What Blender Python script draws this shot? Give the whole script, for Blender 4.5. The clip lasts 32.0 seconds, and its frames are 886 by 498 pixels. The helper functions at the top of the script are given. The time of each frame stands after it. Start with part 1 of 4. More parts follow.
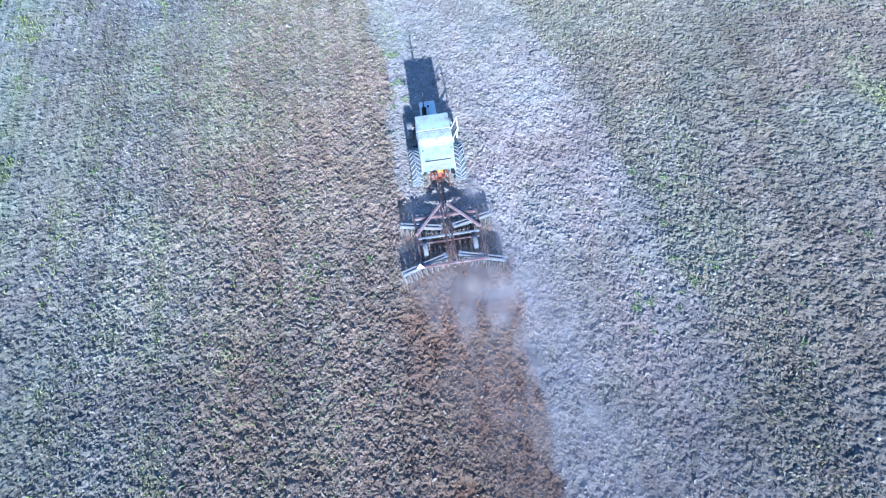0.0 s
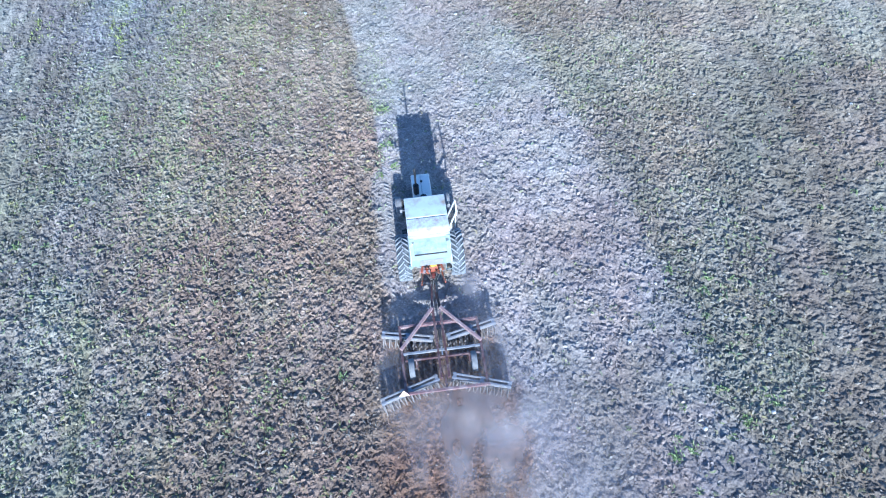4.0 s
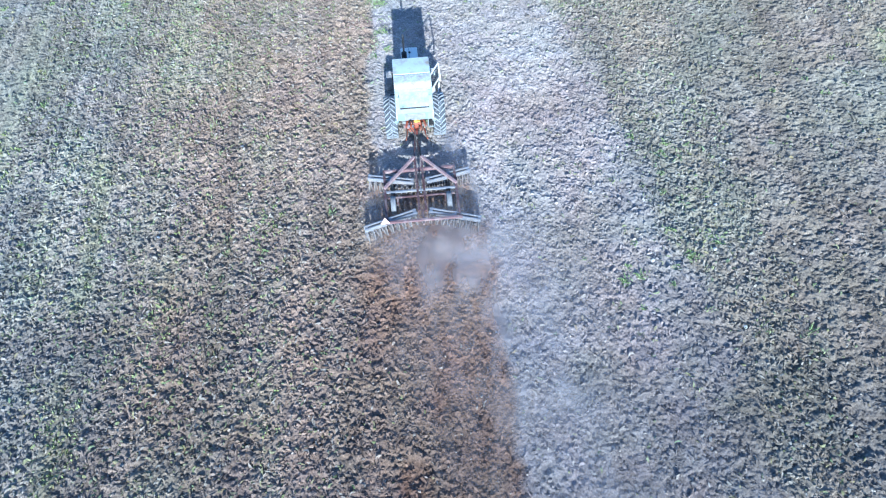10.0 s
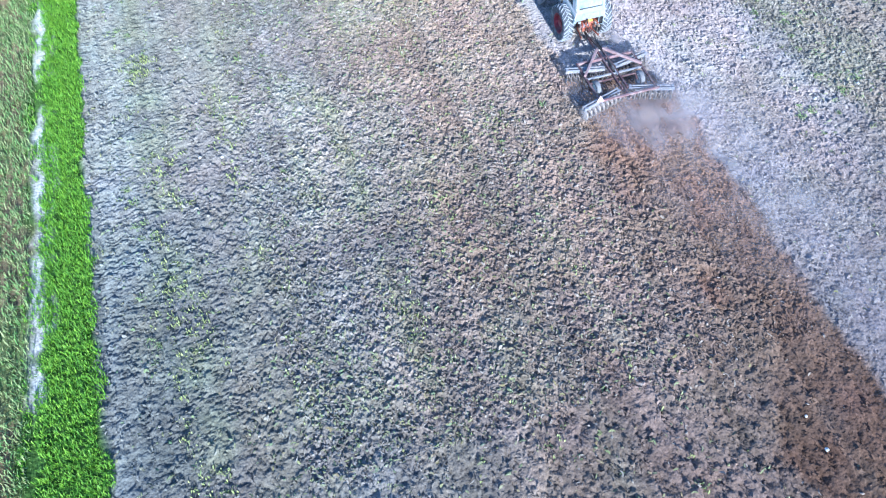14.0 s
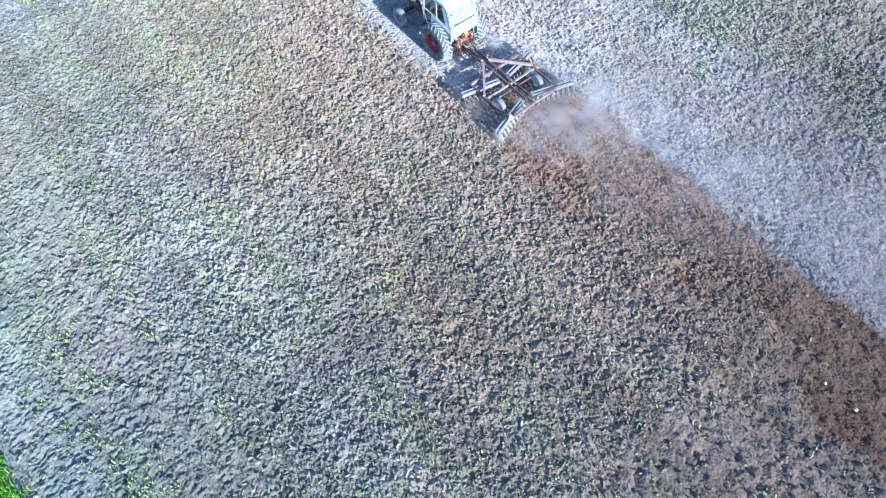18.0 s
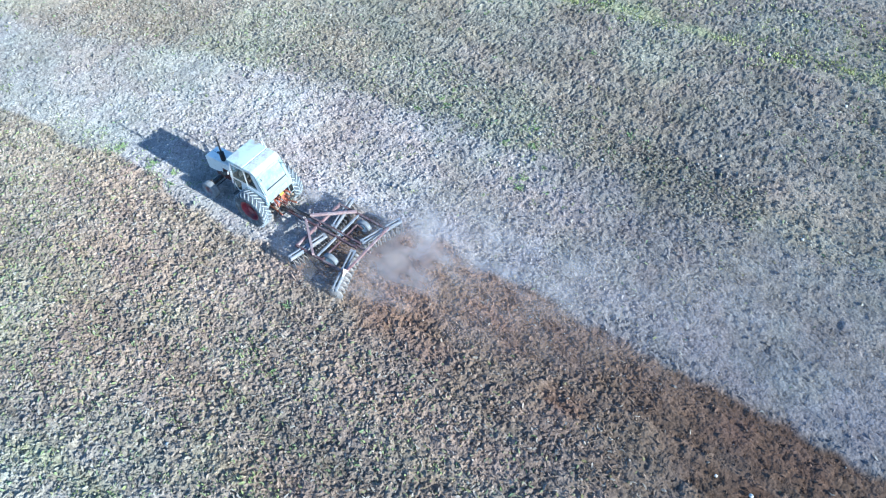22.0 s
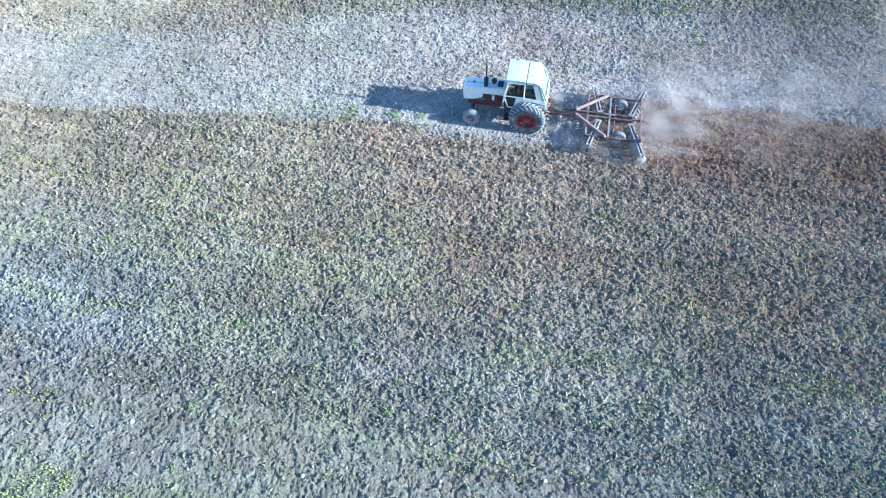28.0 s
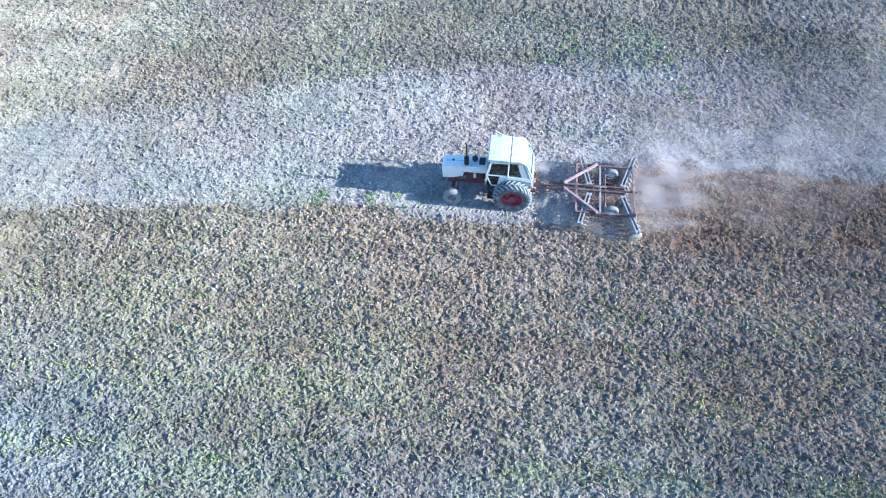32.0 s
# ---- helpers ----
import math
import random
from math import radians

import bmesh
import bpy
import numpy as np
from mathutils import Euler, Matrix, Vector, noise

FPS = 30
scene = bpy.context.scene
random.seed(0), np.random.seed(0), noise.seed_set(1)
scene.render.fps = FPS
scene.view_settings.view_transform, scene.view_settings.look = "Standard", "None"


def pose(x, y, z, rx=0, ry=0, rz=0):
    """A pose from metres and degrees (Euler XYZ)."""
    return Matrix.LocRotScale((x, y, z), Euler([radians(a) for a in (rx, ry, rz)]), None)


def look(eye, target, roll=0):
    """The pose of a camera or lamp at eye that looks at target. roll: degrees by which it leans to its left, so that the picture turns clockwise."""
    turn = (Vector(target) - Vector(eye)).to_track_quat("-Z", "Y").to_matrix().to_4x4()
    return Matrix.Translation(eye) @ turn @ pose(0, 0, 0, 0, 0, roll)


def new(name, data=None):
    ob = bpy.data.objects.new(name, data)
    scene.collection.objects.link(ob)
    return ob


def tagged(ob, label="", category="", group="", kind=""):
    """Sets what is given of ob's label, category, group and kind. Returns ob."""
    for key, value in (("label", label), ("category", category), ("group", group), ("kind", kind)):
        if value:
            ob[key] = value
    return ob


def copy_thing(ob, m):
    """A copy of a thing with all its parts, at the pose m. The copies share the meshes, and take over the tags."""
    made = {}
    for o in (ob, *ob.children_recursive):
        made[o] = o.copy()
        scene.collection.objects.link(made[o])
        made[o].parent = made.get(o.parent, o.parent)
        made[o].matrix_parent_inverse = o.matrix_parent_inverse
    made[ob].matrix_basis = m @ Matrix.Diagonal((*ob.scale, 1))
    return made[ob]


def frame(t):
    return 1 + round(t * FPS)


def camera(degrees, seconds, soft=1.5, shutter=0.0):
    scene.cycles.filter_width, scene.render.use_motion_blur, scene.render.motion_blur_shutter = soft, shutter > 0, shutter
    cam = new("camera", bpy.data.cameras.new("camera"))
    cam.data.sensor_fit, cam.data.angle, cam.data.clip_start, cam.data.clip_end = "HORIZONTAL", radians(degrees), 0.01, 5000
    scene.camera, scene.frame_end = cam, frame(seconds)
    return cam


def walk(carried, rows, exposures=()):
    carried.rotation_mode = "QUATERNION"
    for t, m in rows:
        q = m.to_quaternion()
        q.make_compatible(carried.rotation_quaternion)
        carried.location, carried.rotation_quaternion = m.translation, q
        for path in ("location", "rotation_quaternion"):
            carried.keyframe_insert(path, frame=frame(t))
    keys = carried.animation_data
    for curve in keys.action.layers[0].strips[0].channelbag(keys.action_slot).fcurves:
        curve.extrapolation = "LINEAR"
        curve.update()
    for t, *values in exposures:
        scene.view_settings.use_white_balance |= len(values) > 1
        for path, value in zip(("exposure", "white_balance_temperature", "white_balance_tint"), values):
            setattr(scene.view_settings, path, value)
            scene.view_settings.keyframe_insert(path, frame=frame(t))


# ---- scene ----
cam = camera(63.06, 32.0, soft=1.1)
PATH = [
    (0.0, -1.923, -21.886, 26.121, 34.21, 2.35, -8.59),
    (0.5, -1.834, -21.511, 25.779, 34.35, 2.26, -8.30),
    (1.0, -1.702, -20.859, 25.438, 34.43, 2.12, -8.05),
    (1.5, -1.539, -19.985, 25.103, 34.39, 2.00, -7.96),
    (2.0, -1.264, -19.015, 24.753, 34.35, 2.00, -7.99),
    (2.5, -1.021, -17.989, 24.355, 34.37, 2.01, -8.01),
    (3.0, -0.783, -16.869, 23.899, 34.47, 1.97, -7.22),
    (3.5, -0.651, -15.839, 23.478, 34.53, 1.85, -7.13),
    (4.0, -0.724, -15.260, 23.256, 34.60, 1.68, -7.21),
    (4.5, -0.807, -15.462, 23.201, 34.78, 1.46, -7.34),
    (6.5, -0.516, -18.412, 22.475, 34.60, 1.53, -7.40),
    (7.0, -0.338, -19.056, 22.267, 34.71, 1.67, -7.07),
    (7.5, -0.208, -19.634, 22.144, 34.83, 1.74, -5.80),
    (8.0, -0.068, -19.862, 22.174, 34.72, 1.76, -4.72),
    (8.5, 0.017, -19.888, 22.246, 34.68, 1.71, -4.56),
    (9.0, 0.007, -20.323, 22.208, 34.85, 1.59, -4.72),
    (9.5, -0.053, -21.084, 22.164, 34.97, 1.42, -4.87),
    (10.0, -0.365, -21.874, 22.287, 34.95, 1.19, -5.34),
    (10.5, -1.212, -22.660, 22.604, 34.78, 0.94, -5.47),
    (11.0, -2.796, -23.563, 23.064, 34.86, 0.69, -5.59),
    (11.5, -4.729, -24.485, 23.303, 35.06, 0.55, -8.99),
    (12.0, -6.970, -25.407, 23.276, 35.21, 0.51, -14.88),
    (12.5, -9.409, -26.034, 23.239, 35.07, 0.38, -15.73),
    (13.0, -11.708, -26.336, 23.229, 34.95, 0.42, -15.69),
    (13.5, -13.492, -26.249, 23.228, 34.87, 0.57, -16.32),
    (14.0, -14.816, -25.785, 23.213, 34.77, 0.72, -17.58),
    (14.5, -15.627, -25.030, 23.226, 34.81, 0.98, -23.26),
    (15.0, -16.234, -24.115, 23.225, 34.92, 1.08, -26.25),
    (15.5, -16.557, -23.253, 23.241, 35.02, 1.19, -29.16),
    (17.5, -16.357, -19.734, 23.883, 30.70, 1.08, -38.47),
    (18.0, -16.066, -19.487, 23.507, 31.39, 0.98, -39.42),
    (18.5, -15.371, -19.054, 23.521, 34.07, 0.91, -40.55),
    (19.0, -14.523, -18.691, 23.711, 37.60, 0.89, -42.33),
    (19.5, -13.806, -18.634, 23.626, 38.95, 0.90, -45.83),
    (20.0, -13.338, -18.604, 23.507, 39.13, 0.95, -50.15),
    (20.5, -13.072, -18.630, 23.460, 39.20, 0.94, -53.02),
    (21.0, -13.021, -18.678, 23.414, 39.23, 0.93, -55.11),
    (21.5, -13.115, -18.748, 23.409, 39.28, 0.89, -55.36),
    (22.0, -13.325, -18.761, 23.388, 39.32, 0.91, -55.53),
    (22.5, -13.675, -18.695, 23.366, 39.38, 1.00, -55.98),
    (23.0, -14.207, -18.489, 23.384, 39.43, 1.09, -57.59),
    (23.5, -14.983, -18.037, 23.318, 39.52, 1.08, -59.25),
    (24.0, -15.988, -17.343, 23.330, 39.57, 1.09, -59.83),
    (24.5, -17.163, -16.272, 23.429, 39.38, 1.17, -60.83),
    (26.5, -22.596, -7.118, 25.248, 35.41, 0.38, -74.18),
    (27.0, -23.880, -4.836, 25.567, 35.08, 0.51, -74.29),
    (27.5, -25.171, -2.705, 25.763, 34.95, 0.63, -74.48),
    (28.0, -26.080, -1.039, 25.958, 34.55, 0.77, -79.19),
    (28.5, -26.415, 0.205, 26.188, 34.15, 0.84, -83.10),
    (29.0, -26.236, 1.164, 26.370, 33.95, 0.89, -83.13),
    (29.5, -25.749, 1.642, 26.466, 33.89, 0.99, -83.14),
    (30.0, -25.063, 1.806, 26.474, 33.87, 1.08, -83.16),
    (30.5, -24.277, 1.637, 26.502, 33.82, 1.12, -83.12),
    (31.0, -23.409, 1.294, 26.508, 33.90, 1.13, -83.13),
    (31.5, -22.363, 0.801, 26.450, 34.01, 1.11, -83.17),
    (32.0, -21.185, 0.198, 26.385, 34.05, 1.07, -83.12),
]
EXPOSURES = [
    (0.0, 0.992, 4530, 5), (3.0, 0.932, 4640, 5), (6.0, 0.935, 4725, 0), (9.0, 0.985, 4735, -1), (11.0, 1.020, 4755, 2), (13.0, 1.165, 4785, 6),
    (15.0, 1.190, 4865, 7), (18.0, 1.340, 4910, 0), (19.0, 1.220, 4910, 1), (20.0, 1.170, 4910, 1), (23.0, 1.210, 4950, -6), (27.0, 1.497, 5065, -5),
    (29.0, 1.527, 5115, -6), (32.0, 1.557, 5125, -2),
]
walk(cam, [(r[0], pose(*r[1:])) for r in PATH], EXPOSURES)

# ---- light: low sun from behind the tractor, clear sky ----
SUN_UP = radians(22)
world = bpy.data.worlds.new("sky")
scene.world = world
world.use_nodes = True
wt = world.node_tree
wt.nodes.clear()
sky = wt.nodes.new("ShaderNodeTexSky")
sky.sky_type = "NISHITA"
sky.sun_disc = False
sky.sun_elevation = SUN_UP
sky.sun_rotation = radians(181)
sky.ozone_density = 4.5
wbg = wt.nodes.new("ShaderNodeBackground")
wbg.inputs["Strength"].default_value = 0.128
wout = wt.nodes.new("ShaderNodeOutputWorld")
wt.links.new(sky.outputs[0], wbg.inputs[0])
wt.links.new(wbg.outputs[0], wout.inputs[0])
sun_data = bpy.data.lights.new("sun", "SUN")
sun_data.energy = 4.85
sun_data.angle = radians(0.55)
sun_data.color = (1.0, 0.89, 0.75)
sun = new("sun", sun_data)
sun.matrix_world = look((-0.15, -9.27, 3.75), (0, 0, 0))


# ---- materials ----
def mat(name, color, rough=0.8, metal=0.0, var=0.18, scale=6.0, bump=0.0, dirt=None, dirt_amount=0.0, dirt_scale=2.5):
    """A painted, metal or earthy surface with grain, uneven colour and a film of soil."""
    m = bpy.data.materials.new(name)
    m.use_nodes = True
    nt = m.node_tree
    b = nt.nodes["Principled BSDF"]
    b.inputs["Metallic"].default_value = metal
    tc = nt.nodes.new("ShaderNodeTexCoord")
    n1 = nt.nodes.new("ShaderNodeTexNoise")
    n1.inputs["Scale"].default_value = scale
    n1.inputs["Detail"].default_value = 6
    nt.links.new(tc.outputs["Object"], n1.inputs["Vector"])
    ramp = nt.nodes.new("ShaderNodeMapRange")
    ramp.inputs["From Min"].default_value, ramp.inputs["From Max"].default_value = 0.3, 0.7
    ramp.inputs["To Min"].default_value, ramp.inputs["To Max"].default_value = 1 - var, 1 + var
    nt.links.new(n1.outputs["Fac"], ramp.inputs["Value"])
    mul = nt.nodes.new("ShaderNodeVectorMath")
    mul.operation = "SCALE"
    mul.inputs[0].default_value = color
    nt.links.new(ramp.outputs[0], mul.inputs["Scale"])
    out = mul.outputs[0]
    if dirt:
        n2 = nt.nodes.new("ShaderNodeTexNoise")
        n2.inputs["Scale"].default_value = dirt_scale
        n2.inputs["Detail"].default_value = 8
        n2.inputs["Roughness"].default_value = 0.7
        nt.links.new(tc.outputs["Object"], n2.inputs["Vector"])
        r2 = nt.nodes.new("ShaderNodeMapRange")
        r2.inputs["From Min"].default_value, r2.inputs["From Max"].default_value = 0.62 - 0.35 * dirt_amount, 0.85 - 0.35 * dirt_amount
        nt.links.new(n2.outputs["Fac"], r2.inputs["Value"])
        mx = nt.nodes.new("ShaderNodeMixRGB")
        mx.inputs[2].default_value = (*dirt, 1)
        nt.links.new(r2.outputs[0], mx.inputs[0])
        nt.links.new(out, mx.inputs[1])
        out = mx.outputs[0]
    nt.links.new(out, b.inputs["Base Color"])
    rr = nt.nodes.new("ShaderNodeMapRange")
    rr.inputs["To Min"].default_value, rr.inputs["To Max"].default_value = max(rough - 0.12, 0.02), min(rough + 0.12, 1)
    nt.links.new(n1.outputs["Fac"], rr.inputs["Value"])
    nt.links.new(rr.outputs[0], b.inputs["Roughness"])
    if bump:
        bp = nt.nodes.new("ShaderNodeBump")
        bp.inputs["Strength"].default_value = bump
        bp.inputs["Distance"].default_value = 0.02
        nt.links.new(n1.outputs["Fac"], bp.inputs["Height"])
        nt.links.new(bp.outputs[0], b.inputs["Normal"])
    return m


def soil_material():
    """Tilled earth: the soil colour comes from the sheet, broken up by grain, straw flecks and crumbs."""
    m = bpy.data.materials.new("tilled_soil")
    m.use_nodes = True
    nt = m.node_tree
    nt.nodes.remove(nt.nodes["Principled BSDF"])
    b = nt.nodes.new("ShaderNodeBsdfDiffuse")
    b.inputs["Roughness"].default_value = 1.0
    nt.links.new(b.outputs[0], nt.nodes["Material Output"].inputs["Surface"])
    at = nt.nodes.new("ShaderNodeAttribute")
    at.attribute_name = "soil"
    geo = nt.nodes.new("ShaderNodeNewGeometry")
    fine = nt.nodes.new("ShaderNodeTexNoise")
    fine.inputs["Scale"].default_value, fine.inputs["Detail"].default_value = 14.0, 5
    crumb = nt.nodes.new("ShaderNodeTexVoronoi")
    crumb.inputs["Scale"].default_value = 15.0
    grit = nt.nodes.new("ShaderNodeTexVoronoi")
    grit.inputs["Scale"].default_value = 30.0
    nt.links.new(geo.outputs["Position"], grit.inputs["Vector"])
    nt.links.new(geo.outputs["Position"], fine.inputs["Vector"])
    nt.links.new(geo.outputs["Position"], crumb.inputs["Vector"])
    r1 = nt.nodes.new("ShaderNodeMapRange")
    r1.inputs["From Min"].default_value, r1.inputs["From Max"].default_value = 0.3, 0.7
    r1.inputs["To Min"].default_value, r1.inputs["To Max"].default_value = 0.82, 1.18
    nt.links.new(fine.outputs["Fac"], r1.inputs["Value"])
    sepc = nt.nodes.new("ShaderNodeSeparateColor")
    nt.links.new(crumb.outputs["Color"], sepc.inputs[0])
    r2 = nt.nodes.new("ShaderNodeMapRange")
    r2.inputs["To Min"].default_value, r2.inputs["To Max"].default_value = 0.82, 1.18
    nt.links.new(sepc.outputs[0], r2.inputs["Value"])
    sepg = nt.nodes.new("ShaderNodeSeparateColor")
    nt.links.new(grit.outputs["Color"], sepg.inputs[0])
    r3 = nt.nodes.new("ShaderNodeMapRange")
    r3.inputs["To Min"].default_value, r3.inputs["To Max"].default_value = 0.93, 1.07
    nt.links.new(sepg.outputs[0], r3.inputs["Value"])
    m0 = nt.nodes.new("ShaderNodeMath")
    m0.operation = "MULTIPLY"
    nt.links.new(r1.outputs[0], m0.inputs[0])
    nt.links.new(r3.outputs[0], m0.inputs[1])
    mm = nt.nodes.new("ShaderNodeMath")
    mm.operation = "MULTIPLY"
    nt.links.new(m0.outputs[0], mm.inputs[0])
    nt.links.new(r2.outputs[0], mm.inputs[1])
    sc = nt.nodes.new("ShaderNodeVectorMath")
    sc.operation = "SCALE"
    nt.links.new(at.outputs["Color"], sc.inputs[0])
    nt.links.new(mm.outputs[0], sc.inputs["Scale"])
    nt.links.new(sc.outputs[0], b.inputs["Color"])
    cell = nt.nodes.new("ShaderNodeTexVoronoi")
    cell.inputs["Scale"].default_value = 8.5
    cell.inputs["Randomness"].default_value = 1.0
    nt.links.new(geo.outputs["Position"], cell.inputs["Vector"])
    b0 = nt.nodes.new("ShaderNodeBump")
    b0.inputs["Strength"].default_value, b0.inputs["Distance"].default_value = 0.55, 0.06
    b0.invert = True
    nt.links.new(cell.outputs["Distance"], b0.inputs["Height"])
    b1 = nt.nodes.new("ShaderNodeBump")
    b1.inputs["Strength"].default_value, b1.inputs["Distance"].default_value = 0.28, 0.025
    b1.invert = True
    nt.links.new(grit.outputs["Distance"], b1.inputs["Height"])
    nt.links.new(b0.outputs[0], b1.inputs["Normal"])
    bp = nt.nodes.new("ShaderNodeBump")
    bp.inputs["Strength"].default_value, bp.inputs["Distance"].default_value = 0.5, 0.03
    nt.links.new(fine.outputs["Fac"], bp.inputs["Height"])
    nt.links.new(b1.outputs[0], bp.inputs["Normal"])
    nt.links.new(bp.outputs[0], b.inputs["Normal"])
    return m


def leaf_material(name, c1, c2):
    """Blades and leaves, each its own shade."""
    m = bpy.data.materials.new(name)
    m.use_nodes = True
    nt = m.node_tree
    b = nt.nodes["Principled BSDF"]
    b.inputs["Roughness"].default_value = 0.6
    geo = nt.nodes.new("ShaderNodeNewGeometry")
    mx = nt.nodes.new("ShaderNodeMixRGB")
    mx.inputs[1].default_value, mx.inputs[2].default_value = (*c1, 1), (*c2, 1)
    nt.links.new(geo.outputs["Random Per Island"], mx.inputs[0])
    nt.links.new(mx.outputs[0], b.inputs["Base Color"])
    return m


def glass_material(name, tint, rough=0.05):
    m = bpy.data.materials.new(name)
    m.use_nodes = True
    b = m.node_tree.nodes["Principled BSDF"]
    b.inputs["Base Color"].default_value = (*tint, 1)
    b.inputs["Roughness"].default_value = rough
    b.inputs["Transmission Weight"].default_value = 1.0
    b.inputs["IOR"].default_value = 1.45
    return m


def dust_material():
    m = bpy.data.materials.new("drifting_dust")
    m.use_nodes = True
    nt = m.node_tree
    nt.nodes.clear()
    d = nt.nodes.new("ShaderNodeBsdfDiffuse")
    d.inputs["Color"].default_value = (0.76, 0.70, 0.69, 1)
    tl = nt.nodes.new("ShaderNodeBsdfTranslucent")
    tl.inputs["Color"].default_value = (0.76, 0.70, 0.69, 1)
    both = nt.nodes.new("ShaderNodeMixShader")
    nt.links.new(d.outputs[0], both.inputs[1])
    nt.links.new(tl.outputs[0], both.inputs[2])
    tr = nt.nodes.new("ShaderNodeBsdfTransparent")
    mx = nt.nodes.new("ShaderNodeMixShader")
    thin = nt.nodes.new("ShaderNodeAttribute")
    thin.attribute_name = "veil"
    nt.links.new(thin.outputs["Fac"], mx.inputs[0])
    o = nt.nodes.new("ShaderNodeOutputMaterial")
    nt.links.new(tr.outputs[0], mx.inputs[1])
    nt.links.new(both.outputs[0], mx.inputs[2])
    nt.links.new(mx.outputs[0], o.inputs[0])
    return m


DUSTY = (0.46, 0.42, 0.38)
SOIL = soil_material()
# One white paint in several tones: this one darkened for the sunlit rear.
SUN_DIMMED_WHITE = mat("white_paint_dimmed_for_sun", (0.245, 0.30, 0.315), 0.5, var=0.07, scale=3, dirt=(0.33, 0.27, 0.22), dirt_amount=0.32, dirt_scale=3)
# The same white, lightened and warmed for the hood and sides in shade.
SHADE_LIFTED_WHITE = mat("white_paint_lifted_for_shade", (0.82, 0.77, 0.72), 0.45, var=0.05, scale=3, dirt=(0.45, 0.40, 0.36), dirt_amount=0.25, dirt_scale=3)
# The same white with stains, set lighter where the sun only grazes the roof.
LIFTED_WHITE_ROOF = mat("weathered_white_roof_lifted", (0.52, 0.585, 0.59), 0.5, var=0.05, scale=2, dirt=(0.34, 0.28, 0.22), dirt_amount=0.42, dirt_scale=2.2)
STAINED_ROOF = mat("stained_white_roof", (0.60, 0.635, 0.63), 0.55, var=0.05, scale=2, dirt=(0.36, 0.27, 0.25), dirt_amount=0.5, dirt_scale=4.5)
ENGINE = mat("oily_dark_red_iron", (0.13, 0.03, 0.025), 0.6, var=0.35, scale=9, dirt=(0.09, 0.06, 0.05), dirt_amount=0.5)
ORANGE = mat("worn_orange_paint", (0.33, 0.075, 0.04), 0.6, var=0.3, scale=10, dirt=(0.2, 0.13, 0.09), dirt_amount=0.6)
DULL_RIM = mat("dust_dulled_rim", (0.27, 0.16, 0.16), 0.7, var=0.25, scale=8, dirt=(0.33, 0.3, 0.29), dirt_amount=0.5)
RIM_RED = mat("red_rim_paint", (0.26, 0.028, 0.045), 0.5, var=0.25, scale=6, dirt=(0.2, 0.11, 0.1), dirt_amount=0.5)
RUBBER = mat("dusty_black_rubber", (0.07, 0.077, 0.09), 0.85, var=0.3, scale=9, dirt=(0.24, 0.26, 0.28), dirt_amount=0.38, dirt_scale=4)
LUG = mat("dust_covered_tread_rubber", (0.32, 0.335, 0.355), 0.9, var=0.3, scale=9)
PALE_TYRE = mat("dust_whitened_tyre", (0.21, 0.21, 0.22), 0.9, var=0.25, scale=8)
BLACK = mat("black_iron", (0.02, 0.02, 0.022), 0.5, var=0.3, scale=10)
DARK = mat("dark_greasy_iron", (0.05, 0.042, 0.04), 0.6, var=0.3, scale=12, dirt=DUSTY, dirt_amount=0.25)
RUST = mat("faded_red_rusty_paint", (0.085, 0.04, 0.043), 0.75, var=0.35, scale=7, dirt=(0.27, 0.21, 0.20), dirt_amount=0.42, dirt_scale=4)
PINK = mat("sun_bleached_red_paint", (0.31, 0.205, 0.20), 0.75, var=0.2, scale=7, dirt=(0.42, 0.35, 0.33), dirt_amount=0.4)
MAROON = mat("dull_maroon_paint", (0.19, 0.105, 0.108), 0.75, var=0.25, scale=7, dirt=(0.36, 0.29, 0.28), dirt_amount=0.42)
STEEL = mat("dusty_grey_steel", (0.25, 0.255, 0.285), 0.65, metal=0.1, var=0.2, scale=9, dirt=(0.35, 0.31, 0.28), dirt_amount=0.4)
TAN = mat("mud_caked_iron", (0.33, 0.24, 0.16), 0.85, var=0.3, scale=9, dirt=(0.42, 0.37, 0.32), dirt_amount=0.4)
SCRAPER = mat("dusty_scraper_iron", (0.16, 0.13, 0.115), 0.8, var=0.3, scale=9, dirt=(0.36, 0.31, 0.28), dirt_amount=0.5)
DISC = mat("soil_polished_disc_steel", (0.34, 0.32, 0.32), 0.5, metal=0.25, var=0.3, scale=10, dirt=(0.34, 0.28, 0.24), dirt_amount=0.5)
YELLOW = mat("yellow_plastic", (0.62, 0.42, 0.05), 0.5, var=0.15, scale=14, dirt=(0.35, 0.26, 0.12), dirt_amount=0.35)
WHITE = mat("white_enamel", (0.8, 0.8, 0.78), 0.5, var=0.08, dirt=DUSTY, dirt_amount=0.2)
SEAT = mat("black_vinyl", (0.03, 0.03, 0.035), 0.6, var=0.2)
ORANGE_SIGN = mat("faded_orange_reflector", (0.78, 0.55, 0.46), 0.5, var=0.1)
GLASS = glass_material("cab_glass", (0.72, 0.82, 0.80), 0.0)
LAMP = glass_material("lamp_glass", (0.9, 0.9, 0.85), 0.15)
GRASS = leaf_material("verge_grass", (0.085, 0.235, 0.008), (0.235, 0.44, 0.022))
WEED = leaf_material("field_weed", (0.14, 0.17, 0.07), (0.29, 0.31, 0.15))
DRYGRASS = leaf_material("rough_verge_plants", (0.11, 0.26, 0.05), (0.36, 0.38, 0.16))
DUST = dust_material()


# ---- numeric noise for the ground ----
RNG = np.random.default_rng(7)
